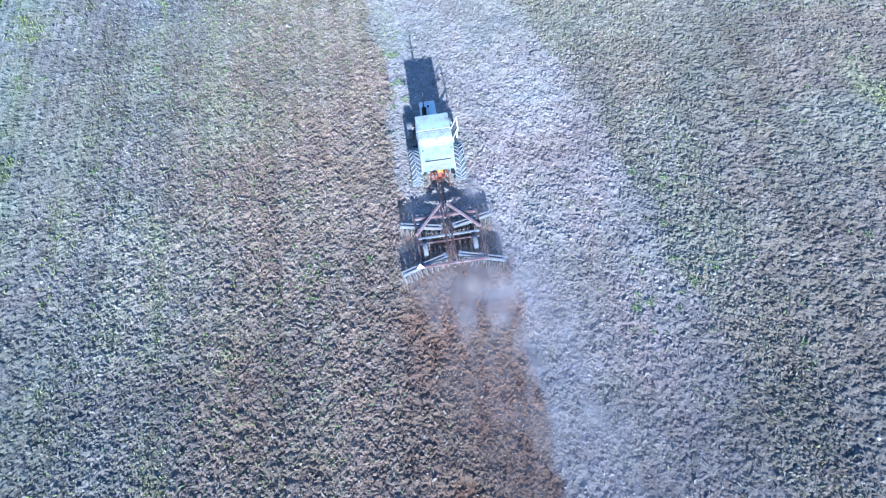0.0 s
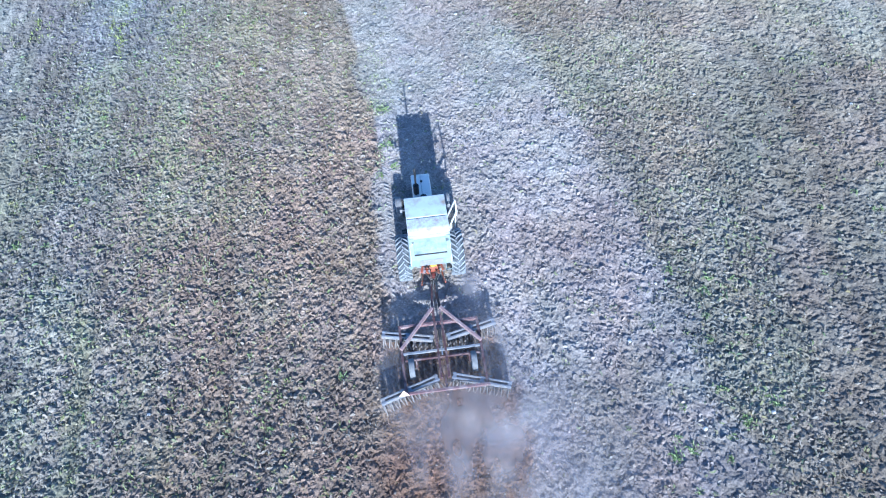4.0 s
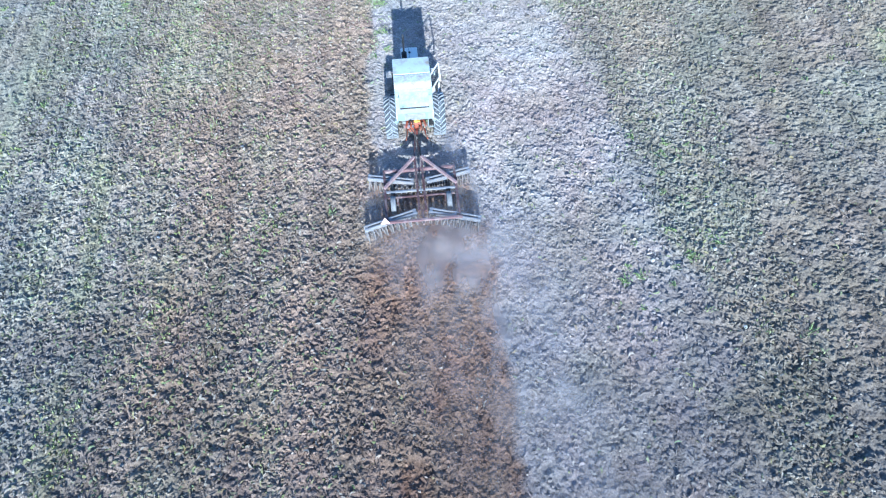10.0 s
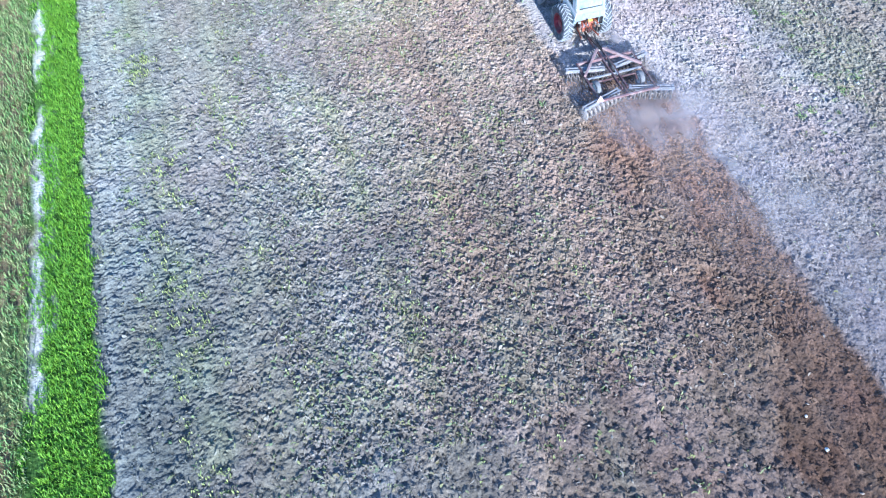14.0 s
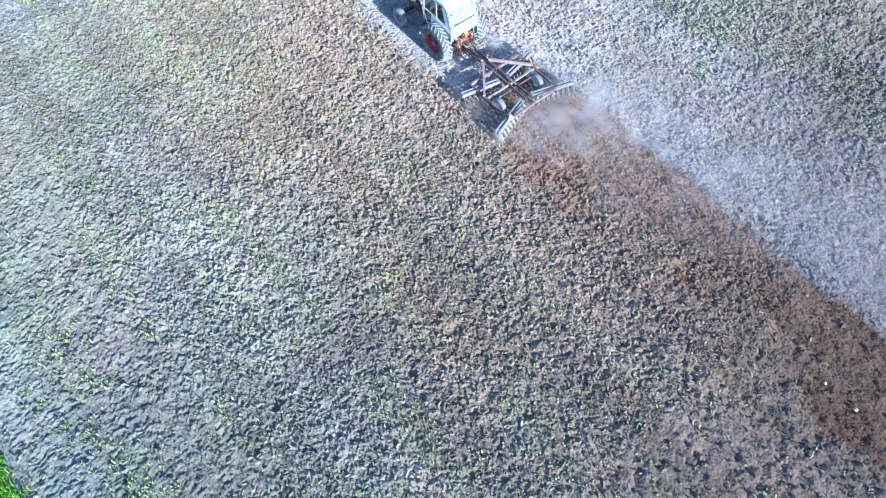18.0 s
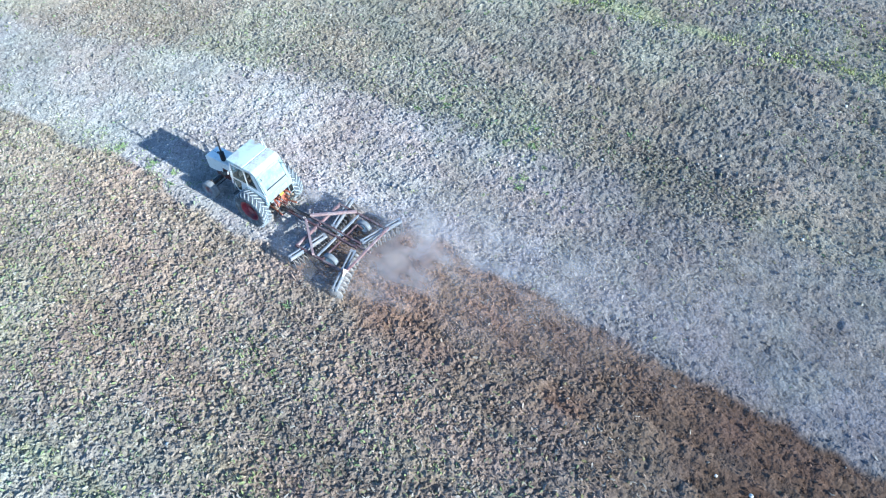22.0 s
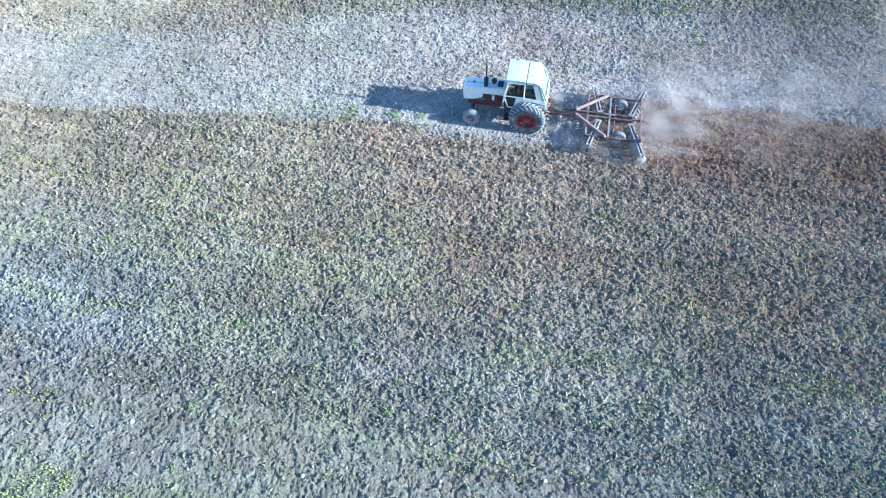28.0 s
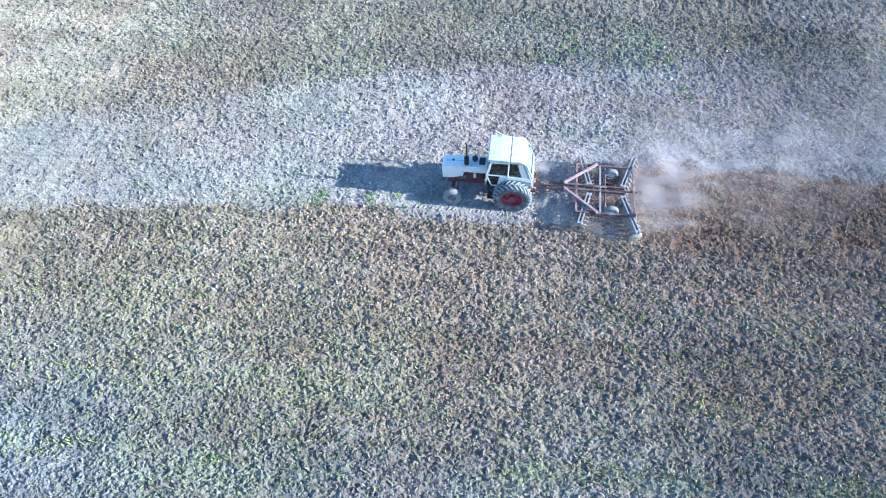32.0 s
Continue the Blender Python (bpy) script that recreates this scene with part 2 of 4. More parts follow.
TAB = RNG.random((6, 512, 512))


def value_noise(x, y, size, k):
    u, v = x / size, y / size
    i, j = np.floor(u).astype(int), np.floor(v).astype(int)
    fu, fv = u - i, v - j
    fu, fv = fu * fu * (3 - 2 * fu), fv * fv * (3 - 2 * fv)
    a = TAB[k]
    g = lambda p, q: a[(i + p) % 512, (j + q) % 512]
    return (g(0, 0) * (1 - fu) + g(1, 0) * fu) * (1 - fv) + (g(0, 1) * (1 - fu) + g(1, 1) * fu) * fv


def clods(x, y, size, k):
    """Broken lumps: the gap to the next lump, a number for each lump, and the slope of its top."""
    u, v = x / size, y / size
    i, j = np.floor(u).astype(int), np.floor(v).astype(int)
    best = np.full(x.shape, 9.0)
    second = np.full(x.shape, 9.0)
    rnd, lean = np.zeros(x.shape), np.zeros(x.shape)
    for di in (-1, 0, 1):
        for dj in (-1, 0, 1):
            p, q = (i + di) % 512, (j + dj) % 512
            cx, cy = i + di + TAB[k][p, q], j + dj + TAB[(k + 1) % 6][p, q]
            ex, ey = u - cx, v - cy
            d = np.sqrt(ex * ex + ey * ey)
            near = d < best
            second = np.where(near, best, np.minimum(second, d))
            best = np.where(near, d, best)
            r = TAB[(k + 2) % 6][p, q]
            rnd = np.where(near, r, rnd)
            lean = np.where(near, ex * (TAB[(k + 3) % 6][p, q] - 0.5) * 2 + ey * (TAB[(k + 4) % 6][p, q] - 0.5) * 2, lean)
    return second - best, rnd, lean


def step(e0, e1, x):
    t = np.clip((x - e0) / (e1 - e0), 0, 1)
    return t * t * (3 - 2 * t)


def lane_right(y):
    """The far border of the pale lane that is still to be worked: a wedge that closes ahead of the tractor."""
    return np.interp(y, (-30, -12, 0, 9, 15, 22, 30, 60), (11.0, 10.1, 8.4, 6.7, 4.5, 2.6, 1.4, -1.0))


def lane_left(y):
    """The near border of that lane: the last pass's edge, a little bent ahead of the tractor."""
    return np.where(y > -5.4, -1.85 - 0.1 * np.maximum(y - 9, 0), -2.35)


def weed_rows(x, y):
    """Old crop rows that weeds have come back in; they run with the tractor's line."""
    w = 0.35 * (value_noise(x, y, 2.2, 2) - 0.5)
    x = x + 0.05 * y
    near = lambda c, s: np.exp(-((x + w - c) / s) ** 2)
    return np.clip(near(-13.0, 0.45) + 0.95 * near(-20.6, 0.8) + 0.35 * near(-10.1, 0.5) + 0.4 * near(-6.3, 0.5) + 0.5 * near(-17.3, 0.6), 0, 1)


def far_edge(x, y):
    """The weedy strip along the far border of the field."""
    return np.exp(-((x - 22.7 - 0.06 * (-8 - y) + 1.2 * (value_noise(x, y, 2.4, 1) - 0.5)) / 0.6) ** 2)


def headland(x):
    return -11.2 - 0.035 * np.maximum(16.9 - x, 0) ** 1.88


# ---- the field: one sheet, fine where the camera flies, out to the horizon ----
def axis(lo, fine0, fine1, hi):
    """Fine steps where the camera comes near, wider ones outside, then ever wider ones out to the horizon."""
    mid = np.concatenate([np.arange(lo, fine0, 0.088), np.arange(fine0, fine1, 0.055), np.arange(fine1, hi, 0.088)])
    grow = np.cumsum(0.1 * 1.32 ** np.arange(32))
    return np.concatenate([lo - grow[::-1], mid, mid[-1] + grow])


def zones(X, Y):
    """What kind of soil lies at each place: masks, slow noise and the soil's colour, lens falloff included."""
    n_big = value_noise(X, Y, 5.0, 0)
    n_mid = value_noise(X + 31, Y + 17, 1.6, 1)
    n_small = value_noise(X, Y, 0.55, 2)
    wob = (n_mid - 0.5) * 0.8 + (n_small - 0.5) * 0.55 + (n_big - 0.5) * 0.4
    worked = step(-0.22, 0.22, 1.4 - X + 0.8 * wob) * step(-0.3, 0.3, -5.5 - Y) + step(-0.2, 0.2, lane_left(Y) - X + 0.8 * wob) * step(-0.3, 0.3, Y + 5.5)
    swath = step(-0.25, 0.25, 2.35 - X + 0.6 * wob) * step(-1.1, 0.7, X + 2.3 + 1.2 * wob) * step(-0.4, 0.4, -5.4 - Y + wob)
    swath = np.maximum(swath, step(-0.2, 0.2, 1.95 - np.abs(X) + 0.4 * wob) * step(-0.3, 0.3, -3.1 - Y + 0.6 * wob) * step(-0.4, 0.4, Y + 5.8))
    swath = swath * (1 - 0.7 * step(1.0, -1.6, X + 1.2 * wob) * step(-7.5, -13, Y) * step(0.38, 0.6, value_noise(X + 14, Y * 0.6, 1.3, 2)))
    right = step(-0.9, 0.9, X - lane_right(Y) + 1.3 * wob)
    verge = step(-0.2, 0.2, -23.65 + 0.04 * np.maximum(-4 - Y, 0) - X + 0.4 * wob)
    track = step(-0.25, 0.25, -25.15 - X + 1.1 * wob) * step(-0.25, 0.25, X + 25.75 + 1.3 * wob) * step(0.25, 0.45, n_mid)
    rough = step(-0.3, 0.3, -25.75 - X + wob)
    u = headland(X) - Y
    head = step(-0.2, 0.5, u + 0.5 * wob) * step(4.4, 2.6, u) * step(6.5, 10.0, X) * step(18.0, 15.5, X)

    def flat(r, g, b):
        return np.broadcast_to(np.array([r, g, b]), X.shape + (3,))

    def mix(p, q, w):
        return p + (q - p) * w[..., None]

    c = mix(flat(0.40, 0.345, 0.325), flat(0.365, 0.32, 0.302), step(0.4, 0.7, n_big))
    c = mix(c, flat(0.295, 0.278, 0.25), 0.7 * step(6, 14, Y + 6 * (n_big - 0.5)))
    left = mix(flat(0.322, 0.241, 0.187), flat(0.268, 0.243, 0.21), step(-6.0, -14.0, X + 4 * (n_big - 0.5)))
    left = mix(left, flat(0.285, 0.262, 0.212), 0.55 * step(4, 13, Y) * step(-16, -12, X))
    left = mix(left, flat(0.25, 0.255, 0.23), step(-18.0, -22.0, X))
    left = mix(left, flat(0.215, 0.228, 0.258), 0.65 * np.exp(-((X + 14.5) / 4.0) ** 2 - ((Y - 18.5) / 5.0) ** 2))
    left = mix(left, flat(0.285, 0.272, 0.198), 0.36 * step(0.5, 0.8, value_noise(X, Y * 0.35, 1.8, 3)) * step(-4, -9, X))
    left = mix(left, flat(0.27, 0.285, 0.17), 0.45 * weed_rows(X, Y) * step(0.35, 0.65, n_mid))
    left = left * (0.90 + 0.20 * value_noise(X + 3, Y * 0.03, 0.9, 3))[..., None]
    left = left * (0.82 + 0.24 * value_noise(X, Y * 0.02, 0.38, 4) + 0.12 * value_noise(X, Y * 0.04, 0.2, 1))[..., None]
    # darker and lighter stretches put the lens's corner falloff into the soil colour
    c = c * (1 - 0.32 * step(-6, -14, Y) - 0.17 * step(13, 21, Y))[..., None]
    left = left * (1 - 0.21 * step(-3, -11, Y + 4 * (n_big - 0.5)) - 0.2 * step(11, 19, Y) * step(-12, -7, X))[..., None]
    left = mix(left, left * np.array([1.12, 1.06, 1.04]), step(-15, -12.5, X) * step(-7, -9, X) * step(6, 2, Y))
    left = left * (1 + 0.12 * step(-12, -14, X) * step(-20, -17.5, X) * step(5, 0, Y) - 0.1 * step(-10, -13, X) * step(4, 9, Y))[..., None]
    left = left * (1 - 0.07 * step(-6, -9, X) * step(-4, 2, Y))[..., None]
    c = mix(c, left, worked)
    c = mix(c, mix(flat(0.275, 0.178, 0.128), flat(0.235, 0.142, 0.10), step(0.3, 0.7, 0.6 * n_mid + 0.4 * n_big)) * (1 - 0.2 * step(-8, -14, Y) - 0.12 * step(-15, -20, Y))[..., None] * (0.84 + 0.32 * value_noise(X, Y * 0.06, 0.24, 5))[..., None], swath)
    rcol = mix(flat(0.268, 0.226, 0.185), flat(0.275, 0.246, 0.198), step(0.4, 0.7, n_big))
    # right side darkened: lens falloff painted into this soil as well
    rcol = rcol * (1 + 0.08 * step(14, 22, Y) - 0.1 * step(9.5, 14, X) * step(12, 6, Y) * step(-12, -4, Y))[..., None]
    rcol = rcol * (0.84 + 0.32 * value_noise(X, Y * 0.03, 0.8, 2))[..., None]
    c = mix(c, rcol, np.maximum(right, 0.34 * step(2.6, 4.4, X + 1.2 * wob + 0.06 * Y)))
    c = mix(c, flat(0.235, 0.20, 0.162), 0.8 * head)
    c = mix(c, flat(0.32, 0.31, 0.165), 0.65 * far_edge(X, Y) * step(0.15, 0.55, n_mid) * step(6, 0, Y))
    # brightness corrections by place; the lens's edge falloff is put into the soil colour
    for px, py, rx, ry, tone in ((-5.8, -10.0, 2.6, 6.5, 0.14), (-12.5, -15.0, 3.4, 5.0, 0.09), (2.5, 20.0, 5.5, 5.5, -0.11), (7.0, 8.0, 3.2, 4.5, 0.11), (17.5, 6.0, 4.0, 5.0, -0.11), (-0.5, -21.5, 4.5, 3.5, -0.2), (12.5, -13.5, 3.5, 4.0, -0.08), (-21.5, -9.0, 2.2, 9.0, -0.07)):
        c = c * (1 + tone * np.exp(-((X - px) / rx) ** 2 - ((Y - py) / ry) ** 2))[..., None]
    c = mix(c, flat(0.07, 0.13, 0.03), verge)
    c = mix(c, flat(0.42, 0.41, 0.38), track)
    c = mix(c, mix(flat(0.19, 0.15, 0.085), flat(0.13, 0.16, 0.06), step(0.35, 0.65, n_mid)), rough)
    warm = 0.06 * (value_noise(X + 11, Y + 4, 0.75, 3) - 0.5) + 0.06 * (value_noise(X + 5, Y * 0.6 + 9, 2.3, 5) - 0.5)
    leaf = 0.045 * (value_noise(X + 23, Y + 8, 0.9, 0) - 0.5) + 0.04 * (value_noise(X + 2, Y + 40, 3.1, 1) - 0.5)
    c = c * np.stack([1 + warm, 1 + leaf, 1 - warm - 0.3 * leaf], -1)
    c = c * (0.86 + 0.28 * n_mid)[..., None]
    return dict(worked=worked, swath=swath, right=right, verge=verge, track=track, rough=rough, head=head, u=u, n_big=n_big, n_mid=n_mid, n_small=n_small, colour=c)


def relief(X, Y, q):
    wx, wy = 0.34 * (value_noise(X + 1, Y + 6, 0.42, 2) - 0.5), 0.34 * (value_noise(X + 5, Y + 3, 0.42, 5) - 0.5)
    g1, r1, l1 = clods(X + wx, Y + wy, 0.235, 0)
    g2, r2, l2 = clods(X + wy, Y + wx, 0.12, 1)
    tilled = np.clip(q["worked"] + q["right"] + q["swath"], 0, 1)
    open1 = step(0.49 - 0.13 * tilled, 0.71 - 0.13 * tilled, value_noise(X + 2, Y + 7, 0.36, 3))
    open2 = step(0.58 - 0.12 * tilled, 0.80 - 0.12 * tilled, value_noise(X + 8, Y + 1, 0.22, 4))
    h = 0.056 * r1 + 0.03 * l1 - 0.106 * (1 - step(0.02, 0.24, g1)) * open1
    h += 0.03 * r2 + 0.014 * l2 - 0.06 * (1 - step(0.03, 0.32, g2)) * open2
    h += 0.06 * (q["n_mid"] - 0.5) + 0.03 * (q["n_small"] - 0.5) - 0.01
    amp = 1.0 - 0.45 * np.exp(-((X + 1.22) / 0.4) ** 4) * step(0.5, 1.5, Y) * step(6.8, 5.2, Y) - 0.2 * q["swath"] - 0.27 * (1 - q["worked"]) * (1 - q["right"]) * (1 - q["swath"]) - 0.22 * step(-2, 14, Y) - 0.15 * step(-15, -19, X) - 0.55 * q["verge"] - 0.25 * q["track"]
    far = step(80, 20, np.maximum(np.abs(X), np.abs(Y)))
    z = 0.88 * h * amp * far
    z += q["worked"] * 0.033 * np.sin(X * 2 * math.pi / 0.62 + 3 * (q["n_big"] - 0.5)) * far
    z += q["swath"] * (0.02 * np.sin(X * 2 * math.pi / 0.42 + 4 * (q["n_big"] - 0.5)) - 0.05)
    z -= 0.08 * np.exp(-((X - lane_left(Y)) / 0.16) ** 2) * far * step(26, 18, np.abs(Y))
    z += q["head"] * 0.015 * np.sin(q["u"] * 2 * math.pi / 0.44 + 2.0 * (q["n_mid"] - 0.5)) * (0.3 + q["n_big"])
    for rut, deep in ((-0.45, 0.035), (0.75, 0.03), (1.5, 0.03), (2.35, 0.04)):
        z -= deep * np.exp(-((X - rut + 0.06 * np.sin(0.35 * Y) + 0.06 * np.maximum(Y - 8, 0)) / 0.09) ** 2) * step(3.0, 5.0, Y) * step(34, 28, Y)
    z += q["verge"] * 0.06
    cut = step(2.25, 2.0, np.abs(X)) * step(-6.6, -5.4, Y) * step(-3.0, -3.4, Y)
    z += cut * 0.045 * np.sin((X + 0.12 * Y) * 2 * math.pi / 0.2)
    return z, r1, r2


def raw_mesh(name, verts, corners, faces, attr=None):
    """A mesh straight from arrays; faces all have the same number of corners."""
    me = bpy.data.meshes.new(name)
    me.vertices.add(len(verts))
    me.vertices.foreach_set("co", verts.astype(np.float32).ravel())
    me.loops.add(faces.size)
    me.loops.foreach_set("vertex_index", faces.astype(np.int32).ravel())
    me.polygons.add(len(faces))
    me.polygons.foreach_set("loop_start", np.arange(0, faces.size, corners, dtype=np.int32))
    me.update(calc_edges=True)
    if attr is not None:
        at = me.attributes.new("soil", "FLOAT_COLOR", "POINT")
        at.data.foreach_set("color", np.concatenate([attr, np.ones((len(attr), 1))], -1).astype(np.float32).ravel())
    return me


def build_ground():
    X, Y = np.meshgrid(axis(-27.5, -19, 14, 31), axis(-26, -17, 18, 32))
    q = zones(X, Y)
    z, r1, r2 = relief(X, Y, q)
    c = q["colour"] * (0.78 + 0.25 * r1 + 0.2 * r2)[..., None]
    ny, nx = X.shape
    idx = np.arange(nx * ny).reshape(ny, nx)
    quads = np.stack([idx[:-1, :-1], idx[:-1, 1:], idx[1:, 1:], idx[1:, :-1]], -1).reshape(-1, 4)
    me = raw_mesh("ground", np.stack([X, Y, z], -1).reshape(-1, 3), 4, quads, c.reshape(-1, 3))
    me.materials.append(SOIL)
    tagged(new("ground", me), "harrowed field of brown clods with a pale unworked lane", "ground", kind="structure")


build_ground()


def crumbs(name, n, x0, x1, y0, y1, seed, smin, smax, label):
    """Loose angular lumps, chips of stalk and torn leaf lying on the soil."""
    r = np.random.default_rng(seed)
    x, y = r.uniform(x0, x1, n), r.uniform(y0, y1, n)
    q = zones(x, y)
    bare = (1 - q["worked"]) * (1 - q["right"]) * (1 - q["swath"])
    rolled = (np.abs(x + 1.22) < 0.42) & (y > 0.6) & (y < 5.9)
    keep = ~rolled & (q["verge"] < 0.5) & (r.random(n) > 0.8 * bare) & ~((np.abs(x) < 2.2) & (y > -5.6) & (y < 3.2) & (r.random(n) < 0.6))
    x, y = x[keep], y[keep]
    q = zones(x, y)
    z, r1, r2 = relief(x, y, q)
    n = len(x)
    size = r.uniform(smin, smax, n) * (1 - 0.25 * q["swath"])
    stretch = np.stack([r.uniform(0.6, 1.7, n), r.uniform(0.5, 1.0, n), r.uniform(0.3, 0.65, n)], 1) * size[:, None]
    octa = np.array([[1, 0, 0], [0, 1, 0], [-1, 0, 0], [0, -1, 0], [0, 0, 1], [0, 0, -1]], float)
    v = octa[None] * stretch[:, None, :] * r.uniform(0.6, 1.25, (n, 6, 1)) + r.normal(0, 0.18, (n, 6, 3)) * size[:, None, None]
    a = r.uniform(0, math.pi, n)
    ca, sa = np.cos(a)[:, None], np.sin(a)[:, None]
    vx, vy = v[:, :, 0] * ca - v[:, :, 1] * sa, v[:, :, 0] * sa + v[:, :, 1] * ca
    v = np.stack([vx + x[:, None], vy + y[:, None], v[:, :, 2] + (z + 0.25 * size)[:, None]], -1)
    tint = q["colour"] * r.uniform(0.76, 1.22, n)[:, None]
    pick = r.random(n)
    leafy = 0.06 + 0.14 * step(-5, -12, x) + 0.06 * q["right"] + 0.14 * step(-2, -4, x)
    leafy = leafy * (1 - q["swath"]) * (0.4 + 1.2 * q["n_big"])
    green = np.stack([r.uniform(0.13, 0.26, n), r.uniform(0.18, 0.30, n), r.uniform(0.07, 0.14, n)], 1)
    tint = np.where((pick < leafy)[:, None], 0.45 * green + 0.55 * tint, tint)
    tint = np.where((pick > 0.94)[:, None], tint * 0.6 + np.array([0.2, 0.19, 0.17]), tint)
    tri = np.array([[0, 1, 4], [1, 2, 4], [2, 3, 4], [3, 0, 4], [1, 0, 5], [2, 1, 5], [3, 2, 5], [0, 3, 5]])
    f = (np.arange(n)[:, None, None] * 6 + tri[None]).reshape(-1, 3)
    me = raw_mesh(name, v.reshape(-1, 3), 3, f, np.repeat(tint, 6, axis=0))
    me.materials.append(SOIL)
    tagged(new(name, me), label, "soil clods", kind="stuff")


crumbs("soil_clods", 34000, -17, 13, -18, 21, 31, 0.03, 0.08, "loose broken clods strewn over the field")
crumbs("outer_soil_clods", 20000, -23.6, 30, -26.5, 31.5, 32, 0.04, 0.09, "loose broken clods towards the edges of the field")


def litter(name, n, x0, x1, y0, y1, seed, label):
    """Torn leaves and stalk slivers, bent in the middle, lying at all angles on the soil."""
    r = np.random.default_rng(seed)
    x, y = r.uniform(x0, x1, n), r.uniform(y0, y1, n)
    q = zones(x, y)
    bare = (1 - q["worked"]) * (1 - q["right"]) * (1 - q["swath"])
    rolled = (np.abs(x + 1.22) < 0.42) & (y > 0.6) & (y < 5.9)
    keep = ~rolled & (q["verge"] < 0.5) & (r.random(n) > 0.55 * bare + 0.5 * q["swath"])
    x, y = x[keep], y[keep]
    q = zones(x, y)
    z, r1, r2 = relief(x, y, q)
    n = len(x)
    ln, w = r.uniform(0.045, 0.13, n), r.uniform(0.016, 0.042, n)
    a, bend, lift = r.uniform(0, 2 * math.pi, n), r.normal(0, 0.8, n), r.normal(0, 0.22, n)
    along = np.array([-1.0, -0.35, 0.35, 1.0])
    wide = np.array([0.25, 1.0, 0.9, 0.15])
    ang = a[:, None] + bend[:, None] * along[None]
    px = np.cos(a)[:, None] * along * ln[:, None] - np.sin(a)[:, None] * bend[:, None] * 0.5 * along ** 2 * ln[:, None]
    py = np.sin(a)[:, None] * along * ln[:, None] + np.cos(a)[:, None] * bend[:, None] * 0.5 * along ** 2 * ln[:, None]
    pz = (lift * ln)[:, None] * along + (0.25 * ln)[:, None] * (1 - along ** 2) + (z + 0.035)[:, None]
    roll = r.normal(0, 0.5, n)[:, None]
    mid = np.stack([px + x[:, None], py + y[:, None], pz], -1)
    off = np.stack([-np.sin(ang), np.cos(ang), roll + 0 * ang], -1) * (wide[None] * w[:, None])[..., None]
    v = np.stack([mid - off, mid + off], 2).reshape(n, 8, 3)
    strip = np.array([[0, 1, 3], [0, 3, 2], [2, 3, 5], [2, 5, 4], [4, 5, 7], [4, 7, 6]])
    f = (np.arange(n)[:, None, None] * 8 + strip[None]).reshape(-1, 3)
    tint = q["colour"] * r.uniform(0.8, 1.26, n)[:, None]
    pick = r.random(n)
    bare_here = (1 - q["worked"]) * (1 - q["right"]) * (1 - q["swath"])
    leafy = (0.06 + 0.16 * step(-2, -5, x) + 0.05 * q["right"]) * (1 - q["swath"]) * (0.7 + 1.0 * step(0.35, 0.75, q["n_big"]))
    green = np.stack([r.uniform(0.20, 0.36, n), r.uniform(0.26, 0.38, n), r.uniform(0.09, 0.16, n)], 1)
    tint = np.where((pick < leafy)[:, None], 0.5 * green + 0.5 * tint, tint)
    pale = 0.88 + 0.1 * q["swath"] + 0.04 * bare_here
    tint = np.where((pick > pale)[:, None], 0.55 * tint + np.array([0.20, 0.19, 0.165]), tint)
    me = raw_mesh(name, v.reshape(-1, 3), 3, f, np.repeat(tint, 8, axis=0))
    me.materials.append(SOIL)
    tagged(new(name, me), label, "crop litter", kind="stuff")


litter("crop_litter", 44000, -17, 13, -18, 21, 41, "torn dry leaves and stalk slivers over the soil")
litter("outer_crop_litter", 34000, -23.6, 30, -26.5, 31.5, 42, "torn dry leaves and stalks towards the field edges")


# ---- mesh helpers ----
def add_box(bm, c, s, rot=None, bev=0.0):
    m = Matrix.Translation(c) @ (rot.to_4x4() if rot else Matrix.Identity(4)) @ Matrix.Diagonal((*s, 1))
    r = bmesh.ops.create_cube(bm, size=1, matrix=m)
    if bev:
        es = list({e for v in r["verts"] for e in v.link_edges})
        bmesh.ops.bevel(bm, geom=es, offset=bev, segments=2, affect="EDGES", profile=0.5)
    return bm


def add_prism(bm, prof, x0, x1, bev=0.0):
    """A side profile of (y, z) pulled from x0 to x1."""
    a = [bm.verts.new((x0, y, z)) for y, z in prof]
    b = [bm.verts.new((x1, y, z)) for y, z in prof]
    fs = [bm.faces.new(a), bm.faces.new(b[::-1])]
    n = len(prof)
    for i in range(n):
        fs.append(bm.faces.new((a[i], b[i], b[(i + 1) % n], a[(i + 1) % n])))
    bmesh.ops.recalc_face_normals(bm, faces=fs)
    if bev:
        es = list({e for f in fs for e in f.edges})
        bmesh.ops.bevel(bm, geom=es, offset=bev, segments=2, affect="EDGES", profile=0.5)
    return bm


def add_beam(bm, p, q, w, h, bev=0.008):
    """A box section from p to q, w wide and h high."""
    p, q = Vector(p), Vector(q)
    d = q - p
    y = d.normalized()
    x = y.cross(Vector((0, 0, 1))).normalized()
    z = x.cross(y)
    rot = Matrix((x, y, z)).transposed()
    return add_box(bm, (p + q) / 2, (w, d.length, h), rot, bev)


def add_rod(bm, p, q, r, seg=10, r2=None):
    p, q = Vector(p), Vector(q)
    d = q - p
    m = Matrix.Translation((p + q) / 2) @ d.to_track_quat("Z", "Y").to_matrix().to_4x4()
    bmesh.ops.create_cone(bm, cap_ends=True, segments=seg, radius1=r, radius2=r if r2 is None else r2, depth=d.length, matrix=m)
    return bm


